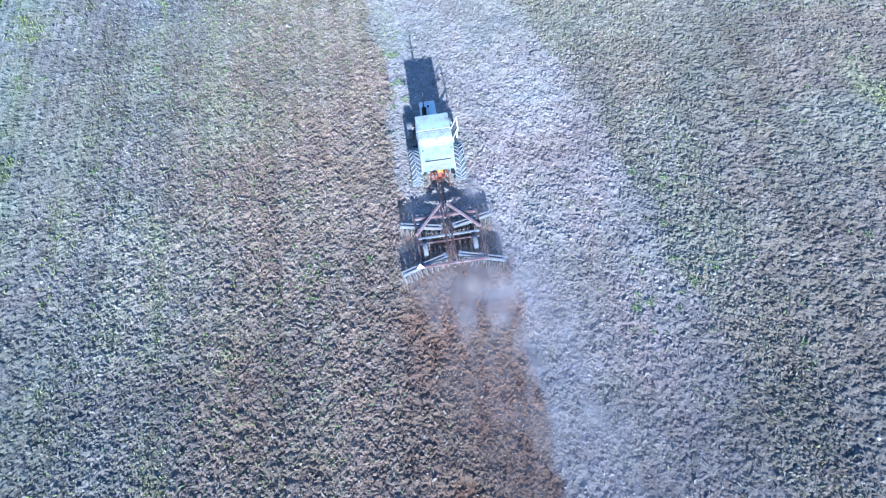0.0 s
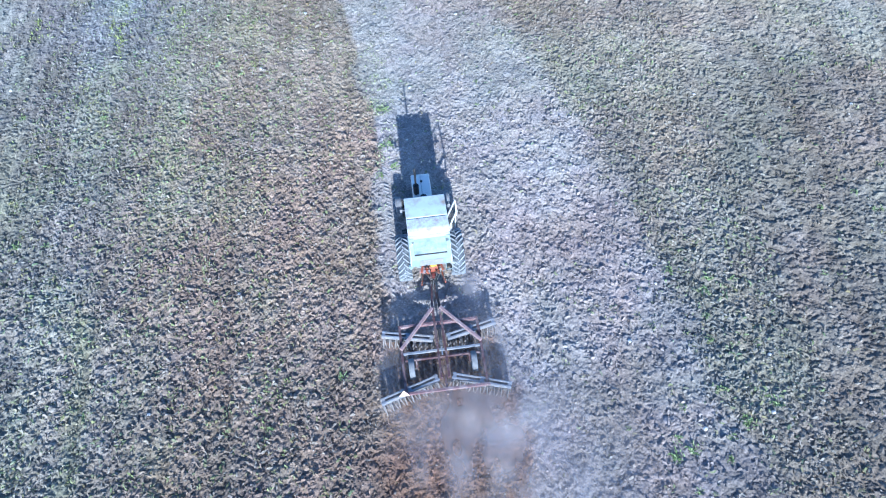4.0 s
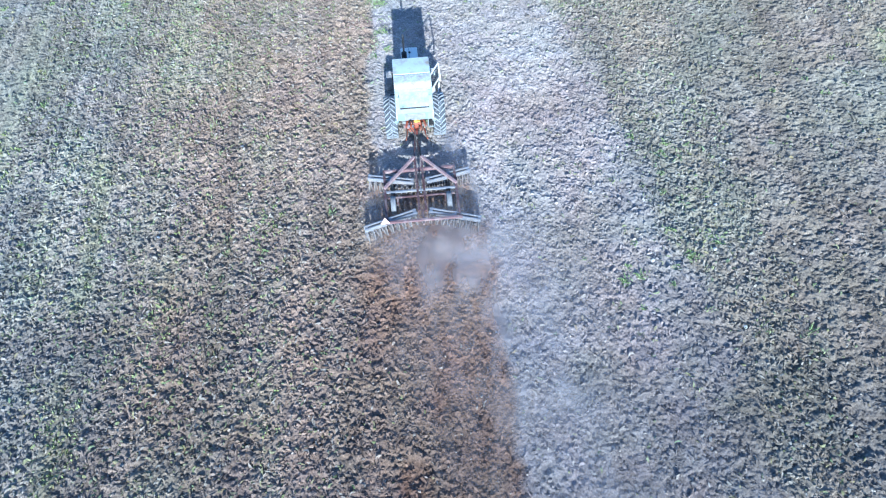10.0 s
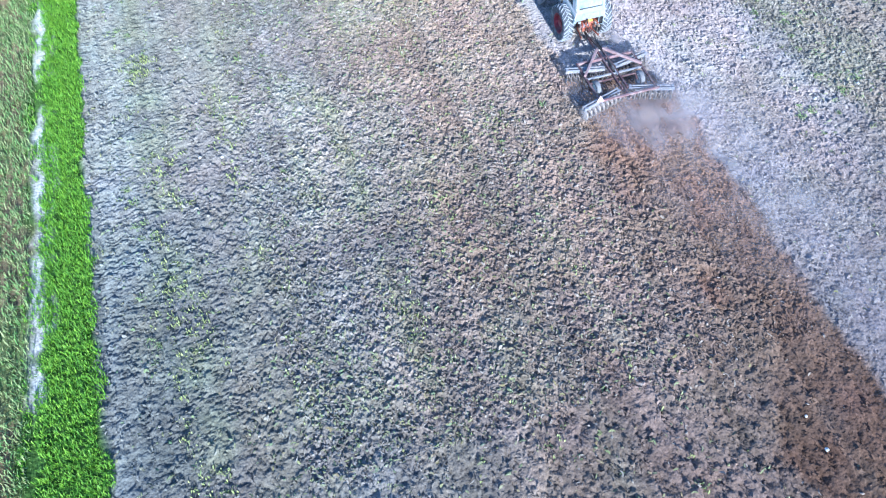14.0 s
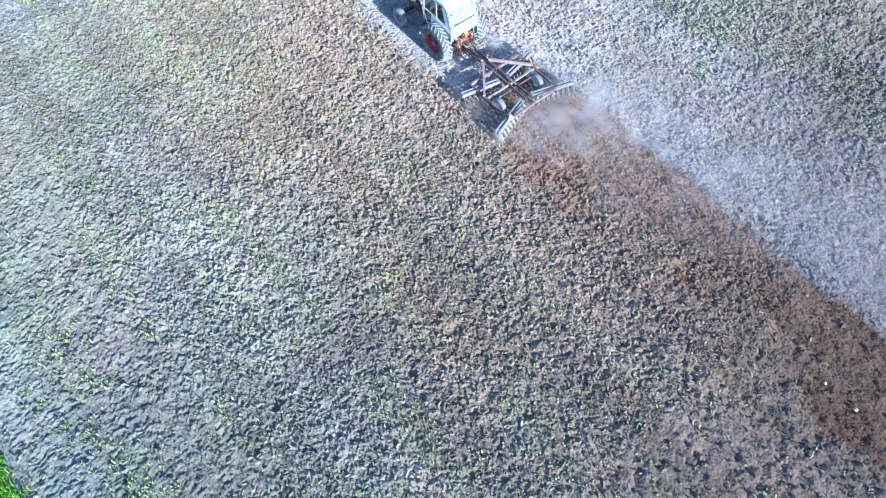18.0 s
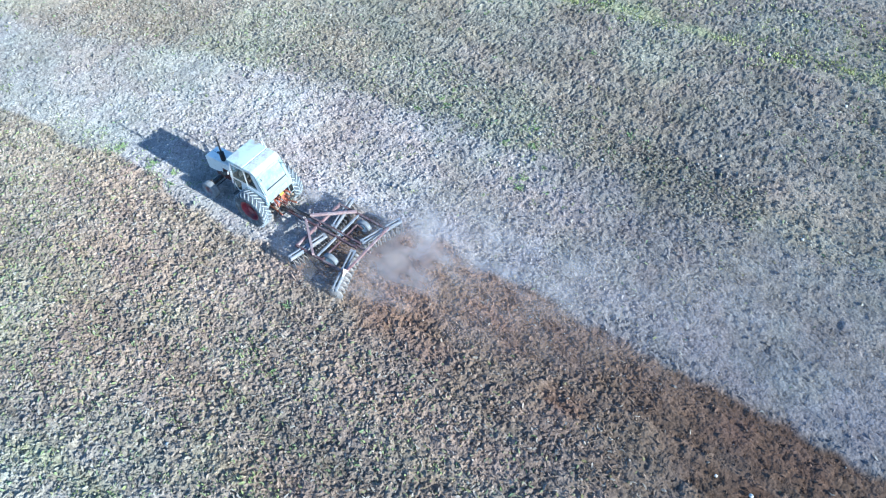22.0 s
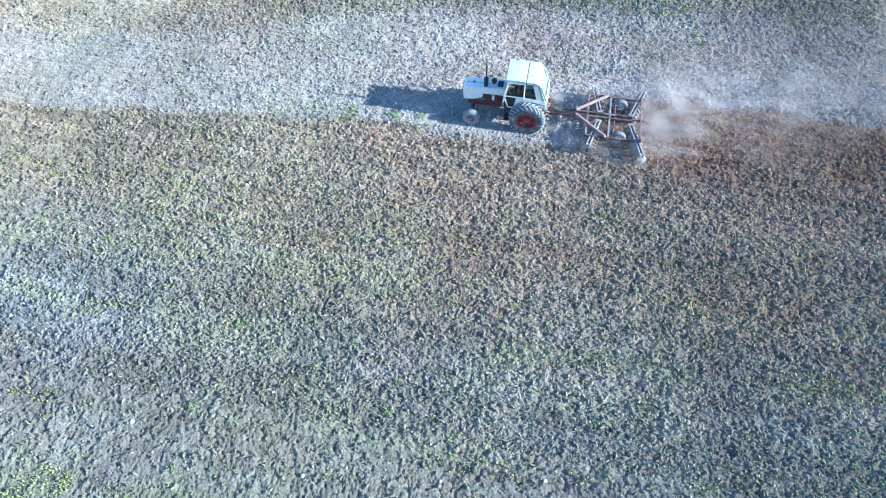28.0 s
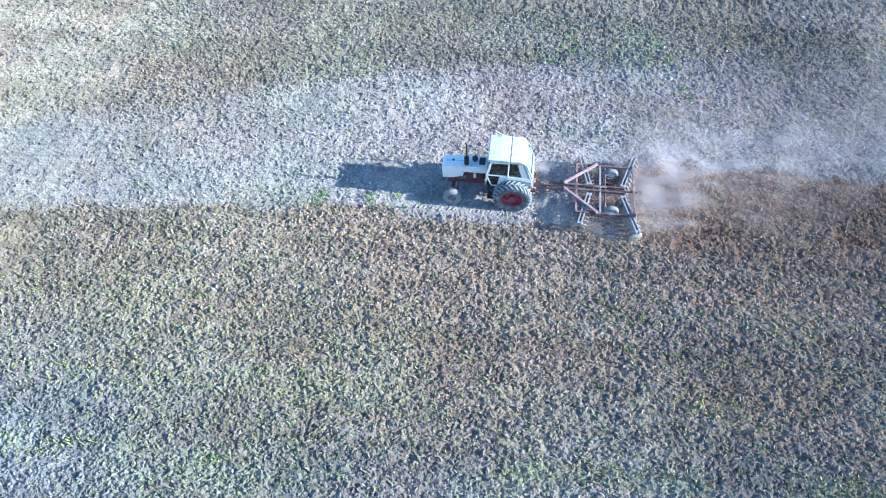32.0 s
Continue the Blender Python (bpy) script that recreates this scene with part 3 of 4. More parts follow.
def add_lathe(bm, prof, seg=32, m=None, caps=True):
    """Turn a profile of (x, radius) about the x axis."""
    rings = []
    for x, r in prof:
        ring = []
        for k in range(seg):
            a = 2 * math.pi * k / seg
            co = Vector((x, r * math.cos(a), r * math.sin(a)))
            ring.append(bm.verts.new(m @ co if m else co))
        rings.append(ring)
    for a, b in zip(rings, rings[1:]):
        for k in range(seg):
            bm.faces.new((a[k], a[(k + 1) % seg], b[(k + 1) % seg], b[k]))
    if caps:
        bm.faces.new(rings[0][::-1])
        bm.faces.new(rings[-1])
    return bm


def smooth(me):
    me.polygons.foreach_set("use_smooth", [True] * len(me.polygons))


def part(name, bm, material, parent, label="", round_=False, at=None):
    bmesh.ops.recalc_face_normals(bm, faces=bm.faces[:])
    me = bpy.data.meshes.new(name)
    bm.to_mesh(me)
    bm.free()
    me.materials.append(material)
    if round_:
        smooth(me)
    ob = new(name, me)
    ob.parent = parent
    if at is not None:
        ob.location = at
    if label:
        ob["label"] = label
    return ob


def same_part(ob, name, parent, m):
    """One more part on the mesh of ob."""
    o = new(name, ob.data)
    o.parent = parent
    o.matrix_basis = m
    return o


B = bmesh.new

# ---- the tractor ----
tractor = tagged(new("tractor"), "old dusty white and orange farm tractor with a boxy cab", "tractor")
tractor.location = (0.05, 0, 0)

part("chassis", add_box(add_box(B(), (0, 1.35, 0.78), (0.42, 3.3, 0.34), bev=0.03), (0, -0.05, 0.85), (0.6, 0.9, 0.55), bev=0.06), ENGINE, tractor, "dark red cast iron transmission and frame")
bm = add_box(B(), (0, 2.0, 1.22), (0.5, 1.25, 0.55), bev=0.04)
part("engine", bm, ENGINE, tractor, "dark red diesel engine open below the hood")
for k in range(6):
    for s in (-1, 1):
        part("engine_rib", add_rod(B(), (s * 0.27, 1.5 + 0.2 * k, 1.05), (s * 0.27, 1.5 + 0.2 * k, 1.42), 0.045), ENGINE, tractor)
bm = add_rod(B(), (-0.3, 1.75, 1.15), (-0.3, 1.75, 1.4), 0.07, 14)
part("oil_filter", bm, WHITE, tractor)
part("fuel_pump", add_box(B(), (-0.31, 2.3, 1.12), (0.12, 0.3, 0.18), bev=0.02), DARK, tractor)

hood = part("hood", add_prism(B(), [(1.15, 1.5), (1.15, 1.9), (2.6, 1.84), (3.12, 1.79), (3.24, 1.70), (3.24, 1.48)], -0.36, 0.36, 0.035), SHADE_LIFTED_WHITE, tractor, "white sheet-metal engine hood with dust marks")
bm = add_box(B(), (0, 2.3, 1.852), (0.016, 1.5, 0.012), Euler((radians(-2.4), 0, 0)).to_matrix())
part("hood_seam", bm, STEEL, hood)
part("fuel_cap", add_rod(B(), (0.02, 2.75, 1.82), (0.02, 2.75, 1.87), 0.05, 12), BLACK, hood)
bm = add_prism(B(), [(2.72, 1.05), (2.72, 1.52), (3.24, 1.52), (3.20, 1.02)], -0.35, 0.35, 0.03)
part("nose_panel", bm, SHADE_LIFTED_WHITE, tractor, "white lower nose panel")
for s in (-1, 1):
    part("hood_side_panel", add_prism(B(), [(2.30, 1.20), (2.22, 1.51), (2.74, 1.51), (2.74, 1.08)], s * 0.335, s * 0.355, 0.006), SHADE_LIFTED_WHITE, tractor, "white sloping side panel below the hood")
grille = part("grille", add_box(B(), (0, 3.235, 1.36), (0.6, 0.03, 0.62), bev=0.01), BLACK, tractor, "black radiator grille")
for k in range(7):
    part("grille_bar", add_box(B(), (0, 3.256, 1.11 + 0.085 * k), (0.58, 0.012, 0.02)), STEEL, grille)
for s in (-1, 1):
    part("headlight", add_rod(B(), (s * 0.2, 3.24, 1.6), (s * 0.2, 3.275, 1.6), 0.07, 16), LAMP, grille, "round clear headlight")
bm = add_rod(B(), (-0.22, 2.14, 1.83), (-0.22, 2.14, 1.93), 0.05, 12)
add_rod(bm, (-0.22, 2.14, 1.93), (-0.22, 2.14, 2.36), 0.11, 16)
muffler = part("muffler", bm, BLACK, tractor, "black upright exhaust muffler")
bm = add_rod(B(), (-0.22, 2.14, 2.28), (-0.22, 2.14, 3.15), 0.036, 12)
add_rod(bm, (-0.22, 2.14, 3.15), (-0.22, 2.2, 3.25), 0.038, 12)
part("exhaust_pipe", bm, BLACK, muffler)
bm = add_rod(B(), (0.02, 1.78, 1.87), (0.02, 1.78, 2.0), 0.05, 12)
add_rod(bm, (0.02, 1.78, 2.0), (0.02, 1.78, 2.1), 0.13, 16)
part("air_precleaner", bm, BLACK, tractor, "black air intake bowl on the hood")
part("hood_vent", add_box(B(), (0.02, 1.45, 1.9), (0.42, 0.28, 0.03), bev=0.01), BLACK, tractor)

# front axle and wheels
bm = add_beam(B(), (-0.8, 2.72, 0.62), (0.8, 2.72, 0.62), 0.16, 0.16)
for s in (-1, 1):
    add_rod(bm, (s * 0.78, 2.72, 0.42), (s * 0.78, 2.72, 0.85), 0.05)
add_box(bm, (0, 2.72, 0.85), (0.3, 0.3, 0.35), bev=0.02)
part("front_axle", bm, DARK, tractor, "dusty dark front axle beam")
part("tie_rod", add_rod(B(), (-0.78, 2.5, 0.55), (0.78, 2.5, 0.55), 0.022), DARK, tractor)


def wheel(name, r, w, rim_r, tyre_mat, rim_mat, lugs, label):
    """An agricultural wheel about the x axis, its outer face towards -x."""
    hw = w / 2
    e = new(name)
    e["label"] = label
    bm = B()
    prof = [(-hw * 0.82, rim_r), (-hw, rim_r + (r - rim_r) * 0.45), (-hw * 0.96, r * 0.93), (-hw * 0.62, r * 0.975), (0, r * 0.985), (hw * 0.62, r * 0.975), (hw * 0.96, r * 0.93), (hw, rim_r + (r - rim_r) * 0.45), (hw * 0.82, rim_r)]
    seg = 40
    rings = []
    for x, q in prof:
        rings.append([bm.verts.new((x, q * math.cos(2 * math.pi * k / seg), q * math.sin(2 * math.pi * k / seg))) for k in range(seg)])
    for a, b in zip(rings, rings[1:]):
        for k in range(seg):
            bm.faces.new((a[k], a[(k + 1) % seg], b[(k + 1) % seg], b[k]))
    part("tyre", bm, tyre_mat, e, "", True)
    part("rim", add_lathe(B(), [(-hw * 0.82, rim_r), (-hw * 0.78, rim_r * 0.93), (-hw * 0.05, rim_r * 0.87), (hw * 0.1, rim_r * 0.78), (-hw * 0.1, rim_r * 0.55), (-hw * 0.12, rim_r * 0.1), (hw * 0.3, rim_r * 0.1), (hw * 0.3, rim_r * 0.86), (hw * 0.8, rim_r)], 32, None, False), rim_mat, e)
    part("hub", add_rod(B(), (-hw * 0.5, 0, 0), (hw * 0.5, 0, 0), rim_r * 0.3, 16), rim_mat, e)
    for k in range(8):
        a = 2 * math.pi * k / 8
        p = Vector((-hw * 0.1, rim_r * 0.55 * math.cos(a), rim_r * 0.55 * math.sin(a)))
        part("wheel_bolt", add_rod(B(), p, p + Vector((-0.04, 0, 0)), rim_r * 0.05, 6), rim_mat, e)
    if lugs:
        bm = B()
        n = 24
        # one bar of the tread, from the shoulder to past the middle, swept back
        rows = []
        for q in range(5):
            f = q / 4
            x = -hw * 1.0 + f * hw * 1.06
            rr = r * (0.955 + 0.03 * min(1, f * 3))
            a = -0.30 * f
            rows.append((x, a, rr))
        vs = []
        for x, a, rr in rows:
            da = 0.040
            vs.append([bm.verts.new((x, h * math.cos(b), h * math.sin(b))) for b, h in ((a - da, rr - 0.05), (a - da * 0.7, rr + 0.035), (a + da * 0.7, rr + 0.035), (a + da, rr - 0.05))])
        for a, b in zip(vs, vs[1:]):
            for k in range(3):
                bm.faces.new((a[k], a[k + 1], b[k + 1], b[k]))
        bm.faces.new(vs[0])
        bm.faces.new(vs[-1][::-1])
        lug = part("tread_lug", bm, LUG, e)
        lug2 = lug.data.copy()
        for v in lug2.vertices:
            v.co.x = -v.co.x
        lug2.flip_normals()
        for k in range(n):
            a = 2 * math.pi * k / n
            if k:
                same_part(lug, "tread_lug", e, Matrix.Rotation(a, 4, "X"))
            o = new("tread_lug", lug2)
            o.parent = e
            o.matrix_basis = Matrix.Rotation(a + math.pi / n, 4, "X")
    else:
        for x in (-0.5, 0, 0.5):
            part("tread_rib", add_lathe(B(), [(x * w * 0.6 - 0.02, r * 0.97), (x * w * 0.6 - 0.015, r), (x * w * 0.6 + 0.015, r), (x * w * 0.6 + 0.02, r * 0.97)], 36, None, False), tyre_mat, e)
    return e


rear = wheel("rear_wheel", 0.86, 0.5, 0.5, RUBBER, RIM_RED, True, "large chevron-tread rear wheel with a red rim")
rear.parent = tractor
rear.location = (-0.99, 0, 0.82)
front = wheel("front_wheel", 0.43, 0.28, 0.22, PALE_TYRE, DULL_RIM, False, "dust-whitened front wheel with a dull red hub")
front.parent = tractor
front.location = (-0.95, 2.72, 0.42)


def copy_part(ob, m):
    c = copy_thing(ob, m)
    c.parent = ob.parent
    return c


copy_part(rear, Matrix.Translation((0.99, 0, 0.82)) @ Matrix.Rotation(math.pi, 4, "Z"))
copy_part(front, Matrix.Translation((0.95, 2.72, 0.42)) @ Matrix.Rotation(math.pi, 4, "Z"))
part("rear_axle", add_rod(B(), (-0.95, 0, 0.82), (0.95, 0, 0.82), 0.11, 16), ORANGE, tractor)

# cab: posts, panels, panes
CX = 0.70
cab = new("cab")
cab.parent = tractor
cab["label"] = "boxy white cab with dark windows and a weathered roof"
bm = add_prism(B(), [(1.20, 2.74), (1.17, 2.895), (0.6, 2.895), (0.24, 2.88), (0.24, 2.72)], -CX - 0.04, CX + 0.04, 0.03)
part("roof_front_panel", bm, LIFTED_WHITE_ROOF, cab, "white front roof panel")
bm = add_prism(B(), [(0.215, 2.72), (0.215, 2.878), (-0.24, 2.872), (-0.38, 2.82), (-0.42, 2.68)], -CX - 0.04, CX + 0.04, 0.03)
part("roof_rear_panel", bm, STAINED_ROOF, cab, "white rear roof panel with brown stains")
part("roof_gap", add_box(B(), (0, 0.228, 2.79), (1.4, 0.02, 0.12)), DARK, cab)
for s in (-1, 1):
    x = s * CX
    part("front_post", add_beam(B(), (x, 1.22, 1.45), (x, 1.02, 2.76), 0.07, 0.08), SHADE_LIFTED_WHITE, cab)
    part("middle_post", add_beam(B(), (x, 0.22, 1.5), (x, 0.22, 2.76), 0.07, 0.1), SHADE_LIFTED_WHITE, cab)
    part("rear_post", add_beam(B(), (x, -0.74, 1.6), (x, -0.38, 2.72), 0.08, 0.10), SUN_DIMMED_WHITE, cab)
    part("quarter_panel", add_prism(B(), [(-0.36, 1.80), (-0.12, 2.64), (-0.40, 2.70), (-0.80, 1.74)], x - 0.03, x + 0.03, 0.008), SHADE_LIFTED_WHITE, cab, "wide white rear quarter panel")
    bm = add_prism(B(), [(0.27, 1.12), (0.27, 1.86), (-0.80, 1.80), (-0.84, 1.40), (-0.4, 1.36), (0.1, 1.2)], s * CX - 0.05, s * CX + 0.05, 0.015)
    part("side_panel", bm, SHADE_LIFTED_WHITE, cab)
    bm = add_prism(B(), [(-0.75, 1.42), (-0.80, 1.62), (-0.3, 1.72), (0.35, 1.70), (0.5, 1.5), (0.42, 1.46), (0.3, 1.62), (-0.3, 1.64), (-0.7, 1.55)], s * 0.70, s * 0.78, 0.012)
    part("fender", bm, SUN_DIMMED_WHITE, cab, "white fender over the rear wheel")
    part("rear_side_pane", add_prism(B(), [(0.16, 1.84), (0.16, 2.68), (-0.14, 2.66), (-0.38, 1.80)], x - 0.006, x + 0.006), GLASS, cab)
part("windscreen", add_prism(B(), [(1.215, 1.9), (1.205, 1.9), (1.035, 2.72), (1.045, 2.72)], -CX + 0.05, CX - 0.05), GLASS, cab)
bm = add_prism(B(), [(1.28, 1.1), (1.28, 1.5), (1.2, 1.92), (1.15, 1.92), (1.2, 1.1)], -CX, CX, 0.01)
part("cowl", bm, SUN_DIMMED_WHITE, cab)
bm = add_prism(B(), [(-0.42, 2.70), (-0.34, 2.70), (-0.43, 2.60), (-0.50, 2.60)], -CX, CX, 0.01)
part("rear_top_rail", bm, SUN_DIMMED_WHITE, cab)
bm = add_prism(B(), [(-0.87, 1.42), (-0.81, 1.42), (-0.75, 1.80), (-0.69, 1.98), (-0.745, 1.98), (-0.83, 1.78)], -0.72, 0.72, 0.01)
part("rear_panel", bm, SUN_DIMMED_WHITE, cab, "white panel below the rear window")
# sky reflection put into the base colour; dirt blotches double as its bright parts
part("rear_window", add_prism(B(), [(-0.7276, 1.98), (-0.7126, 1.98), (-0.455, 2.62), (-0.47, 2.62)], -0.58, 0.58), mat("sky_painted_dusty_glass", (0.19, 0.245, 0.30), 0.3, var=0.2, scale=2.2, dirt=(0.36, 0.42, 0.43), dirt_amount=0.5, dirt_scale=1.7), cab, "dusty rear window with a pale sky reflection painted on")
for s in (-1, 1):
    part("rear_window_post", add_prism(B(), [(-0.84, 1.78), (-0.755, 1.78), (-0.42, 2.64), (-0.505, 2.64)], s * 0.58, s * 0.72, 0.01), SUN_DIMMED_WHITE, cab)
    part("work_light", add_box(B(), (s * 0.62, -0.58, 2.50), (0.10, 0.08, 0.08), bev=0.02), LAMP, cab)
part("rear_window_seal", add_box(B(), (0, -0.755, 1.975), (1.16, 0.03, 0.035)), DARK, cab)
part("rear_hatch", add_prism(B(), [(-0.885, 1.45), (-0.86, 1.45), (-0.825, 1.74), (-0.85, 1.74)], -0.42, 0.42, 0.01), STEEL, cab, "dusty grey panel below the rear window")
part("cab_floor", add_box(B(), (0, 0.35, 1.12), (1.36, 1.7, 0.06)), DARK, cab)
bm = add_box(B(), (0, -0.05, 1.5), (0.5, 0.5, 0.14), bev=0.04)
add_box(bm, (0, -0.32, 1.85), (0.5, 0.14, 0.6), bev=0.05)
part("driver_seat", bm, SEAT, cab, "empty black driver seat")
bm = B()
for k in range(24):
    a, b = 2 * math.pi * k / 24, 2 * math.pi * (k + 1) / 24
    ctr = Vector((0, 0.62, 1.85))
    p = ctr + Vector((0.2 * math.cos(a), 0.1 * math.sin(a), 0.17 * math.sin(a)))
    q = ctr + Vector((0.2 * math.cos(b), 0.1 * math.sin(b), 0.17 * math.sin(b)))
    add_rod(bm, p, q, 0.016, 6)
add_rod(bm, (0, 0.62, 1.85), (0, 1.0, 1.55), 0.025)
part("steering_wheel", bm, BLACK, cab)


def door(s, name, label):
    """A framed glass door, hinged at its rear edge; local y runs forward from the hinge."""
    e = new(name)
    e["label"] = label
    bm = B()
    for p, q in (((0, 0, 1.3), (0, 0, 2.7)), ((0, 0, 2.7), (0, 0.78, 2.7)), ((0, 0.78, 2.7), (0, 0.95, 1.85)), ((0, 0.95, 1.85), (0, 0.72, 1.18)), ((0, 0.72, 1.18), (0, 0.3, 1.18)), ((0, 0.3, 1.18), (0, 0, 1.3)), ((0, 0, 1.86), (0, 0.95, 1.86))):
        add_rod(bm, p, q, 0.032, 8)
    part("door_frame", bm, SHADE_LIFTED_WHITE, e)
    part("door_pane", add_prism(B(), [(0.03, 1.89), (0.03, 2.67), (0.76, 2.67), (0.92, 1.89)], -0.004, 0.004), GLASS, e)
    part("lower_pane", add_prism(B(), [(0.50, 1.22), (0.38, 1.83), (0.9, 1.83), (0.70, 1.22)], -0.004, 0.004), GLASS, e)
    part("door_panel", add_prism(B(), [(0.47, 1.2), (0.3, 1.2), (0.03, 1.3), (0.03, 1.85), (0.36, 1.85)], -0.02, 0.02), SHADE_LIFTED_WHITE, e)
    part("door_handle", add_rod(B(), (s * 0.05, 0.8, 1.75), (s * 0.05, 0.8, 1.55), 0.014, 8), BLACK, e)
    e.parent = tractor
    return e


dl = door(-1, "closed_door", "closed white-framed glass door with a sloping lower pane")
dl.location = (-CX - 0.01, 0.26, 0)
dr = door(1, "open_door", "white-framed glass door standing open")
dr.location = (CX + 0.03, 0.26, 0)
dr.rotation_euler = (0, 0, radians(-28))
for s in (-1, 1):
    bm = add_rod(B(), (s * 0.74, 1.05, 2.3), (s * 0.86, 1.1, 2.3), 0.012, 8)
    add_box(bm, (s * 0.88, 1.1, 2.24), (0.09, 0.025, 0.17), bev=0.01)
    part("mirror", bm, STEEL, tractor, "small side mirror on an arm")
for z in (0.5, 0.78, 1.05):
    part("step", add_box(B(), (-0.80, 0.98, z), (0.3, 0.3, 0.03), bev=0.006), DARK, tractor)
part("step_rail", add_rod(B(), (-0.92, 1.12, 0.5), (-0.78, 1.12, 1.15), 0.015), DARK, tractor)
part("battery_box", add_box(B(), (0.62, 0.98, 0.85), (0.36, 0.55, 0.35), bev=0.02), DARK, tractor)
part("fuel_tank", add_box(B(), (-0.48, 0.85, 0.95), (0.3, 0.6, 0.35), bev=0.06), ENGINE, tractor)

bm = B()
for p, q in (((0.52, -0.76, 1.36), (0.52, -0.80, 0.92)), ((0.52, -0.80, 0.92), (0.76, -0.80, 0.92)), ((0.76, -0.80, 0.92), (0.76, -0.76, 1.36))):
    add_rod(bm, p, q, 0.02, 7)
part("fender_bracket", bm, SUN_DIMMED_WHITE, tractor)
# black plate drawn as the shade inside the fender opening
part("fender_opening_shade", add_box(B(), (0.64, -0.70, 1.14), (0.22, 0.02, 0.42)), BLACK, tractor)
for s in (-1, 1):
    part("fender_corner", add_box(B(), (s * 0.76, -0.80, 1.36), (0.16, 0.14, 0.16), bev=0.03), SUN_DIMMED_WHITE, tractor)

# rear linkage and hydraulics
bm = add_box(B(), (0, -0.68, 1.05), (0.46, 0.34, 0.36), bev=0.04)
add_box(bm, (0, -0.58, 0.75), (0.6, 0.3, 0.3), bev=0.04)
part("hydraulic_housing", bm, ORANGE, tractor, "bright orange-red hydraulic lift housing")
for s in (-1, 1):
    part("lift_arm", add_beam(B(), (s * 0.28, -0.5, 1.22), (s * 0.4, -0.98, 1.15), 0.07, 0.09), ORANGE, tractor)
    part("lift_link", add_rod(B(), (s * 0.4, -0.96, 1.15), (s * 0.42, -0.98, 0.62), 0.025), DARK, tractor)
    part("lower_link", add_beam(B(), (s * 0.3, -0.3, 0.55), (s * 0.44, -1.15, 0.6), 0.05, 0.09), ORANGE, tractor)
part("top_link", add_rod(B(), (0.08, -0.8, 1.0), (0.26, -1.05, 1.1), 0.03), ORANGE, tractor)
bm = add_rod(B(), (0.02, -0.74, 1.22), (0.02, -0.74, 1.38), 0.10, 12, 0.03)
add_box(bm, (0.10, -0.76, 1.27), (0.16, 0.14, 0.08), bev=0.02)
part("yellow_cap", bm, YELLOW, tractor, "yellow plastic hydraulic cap")
for x, s in ((-0.16, -0.1), (-0.05, -0.05), (0.10, 0.06), (0.2, 0.12)):
    bm = B()
    pts = [Vector((x, -0.8, 1.1)), Vector((x + s, -1.0, 1.16)), Vector((x * 0.6, -1.2, 0.92)), Vector((x * 0.4, -1.6, 0.72)), Vector((x * 0.4, -2.3, 0.78))]
    for p, q in zip(pts, pts[1:]):
        add_rod(bm, p, q, 0.016, 7)
    part("hydraulic_hose", bm, BLACK if x > 0 else DARK, tractor)
for x, y, z, sx, sy, sz, m, nm in ((-0.36, -0.84, 1.10, 0.2, 0.2, 0.16, PINK, "valve_block"), (0.34, -0.84, 1.08, 0.16, 0.16, 0.2, TAN, "valve_block"), (-0.2, -0.93, 1.12, 0.10, 0.12, 0.12, ORANGE, "valve_bracket"), (0.22, -0.95, 1.05, 0.09, 0.16, 0.1, ORANGE, "valve_bracket"), (-0.46, -0.72, 1.22, 0.14, 0.12, 0.1, SUN_DIMMED_WHITE, "step_bracket"), (0.47, -0.9, 0.98, 0.1, 0.22, 0.06, TAN, "stabiliser_plate"), (-0.47, -0.9, 0.95, 0.08, 0.26, 0.06, TAN, "stabiliser_plate"), (0.0, -0.98, 0.86, 0.2, 0.14, 0.18, ENGINE, "power_take_off_guard")):
    part(nm, add_box(B(), (x, y, z), (sx, sy, sz), Euler((0.1, 0.12 * x, 0.5 * x)).to_matrix(), 0.014), m, tractor)
for x in (-0.27, -0.12, 0.28, 0.4):
    part("coupler", add_rod(B(), (x, -0.90, 1.18), (x * 1.05, -0.99, 1.13), 0.026, 10), STEEL, tractor)
bm = B()
hose = [Vector((-0.22, -0.84, 1.2)), Vector((-0.26, -0.93, 1.42)), Vector((-0.2, -0.95, 1.52)), Vector((-0.14, -0.95, 1.4)), Vector((-0.12, -0.9, 1.2))]
for p, q in zip(hose, hose[1:]):
    add_rod(bm, p, q, 0.022, 8)
part("hose_loop", bm, BLACK, tractor)
part("drawbar", add_beam(B(), (0, -0.2, 0.45), (0, -1.12, 0.45), 0.09, 0.05), DARK, tractor)
part("hitch_pin", add_rod(B(), (0, -1.05, 0.38), (0, -1.05, 0.62), 0.025), STEEL, tractor)

# ---- the disc harrow ----
harrow = tagged(new("disc_harrow"), "rusty red tandem disc harrow drawn by the tractor, dusty", "disc harrow")
harrow.location = (0.0, 0, 0)
HZ = 0.68
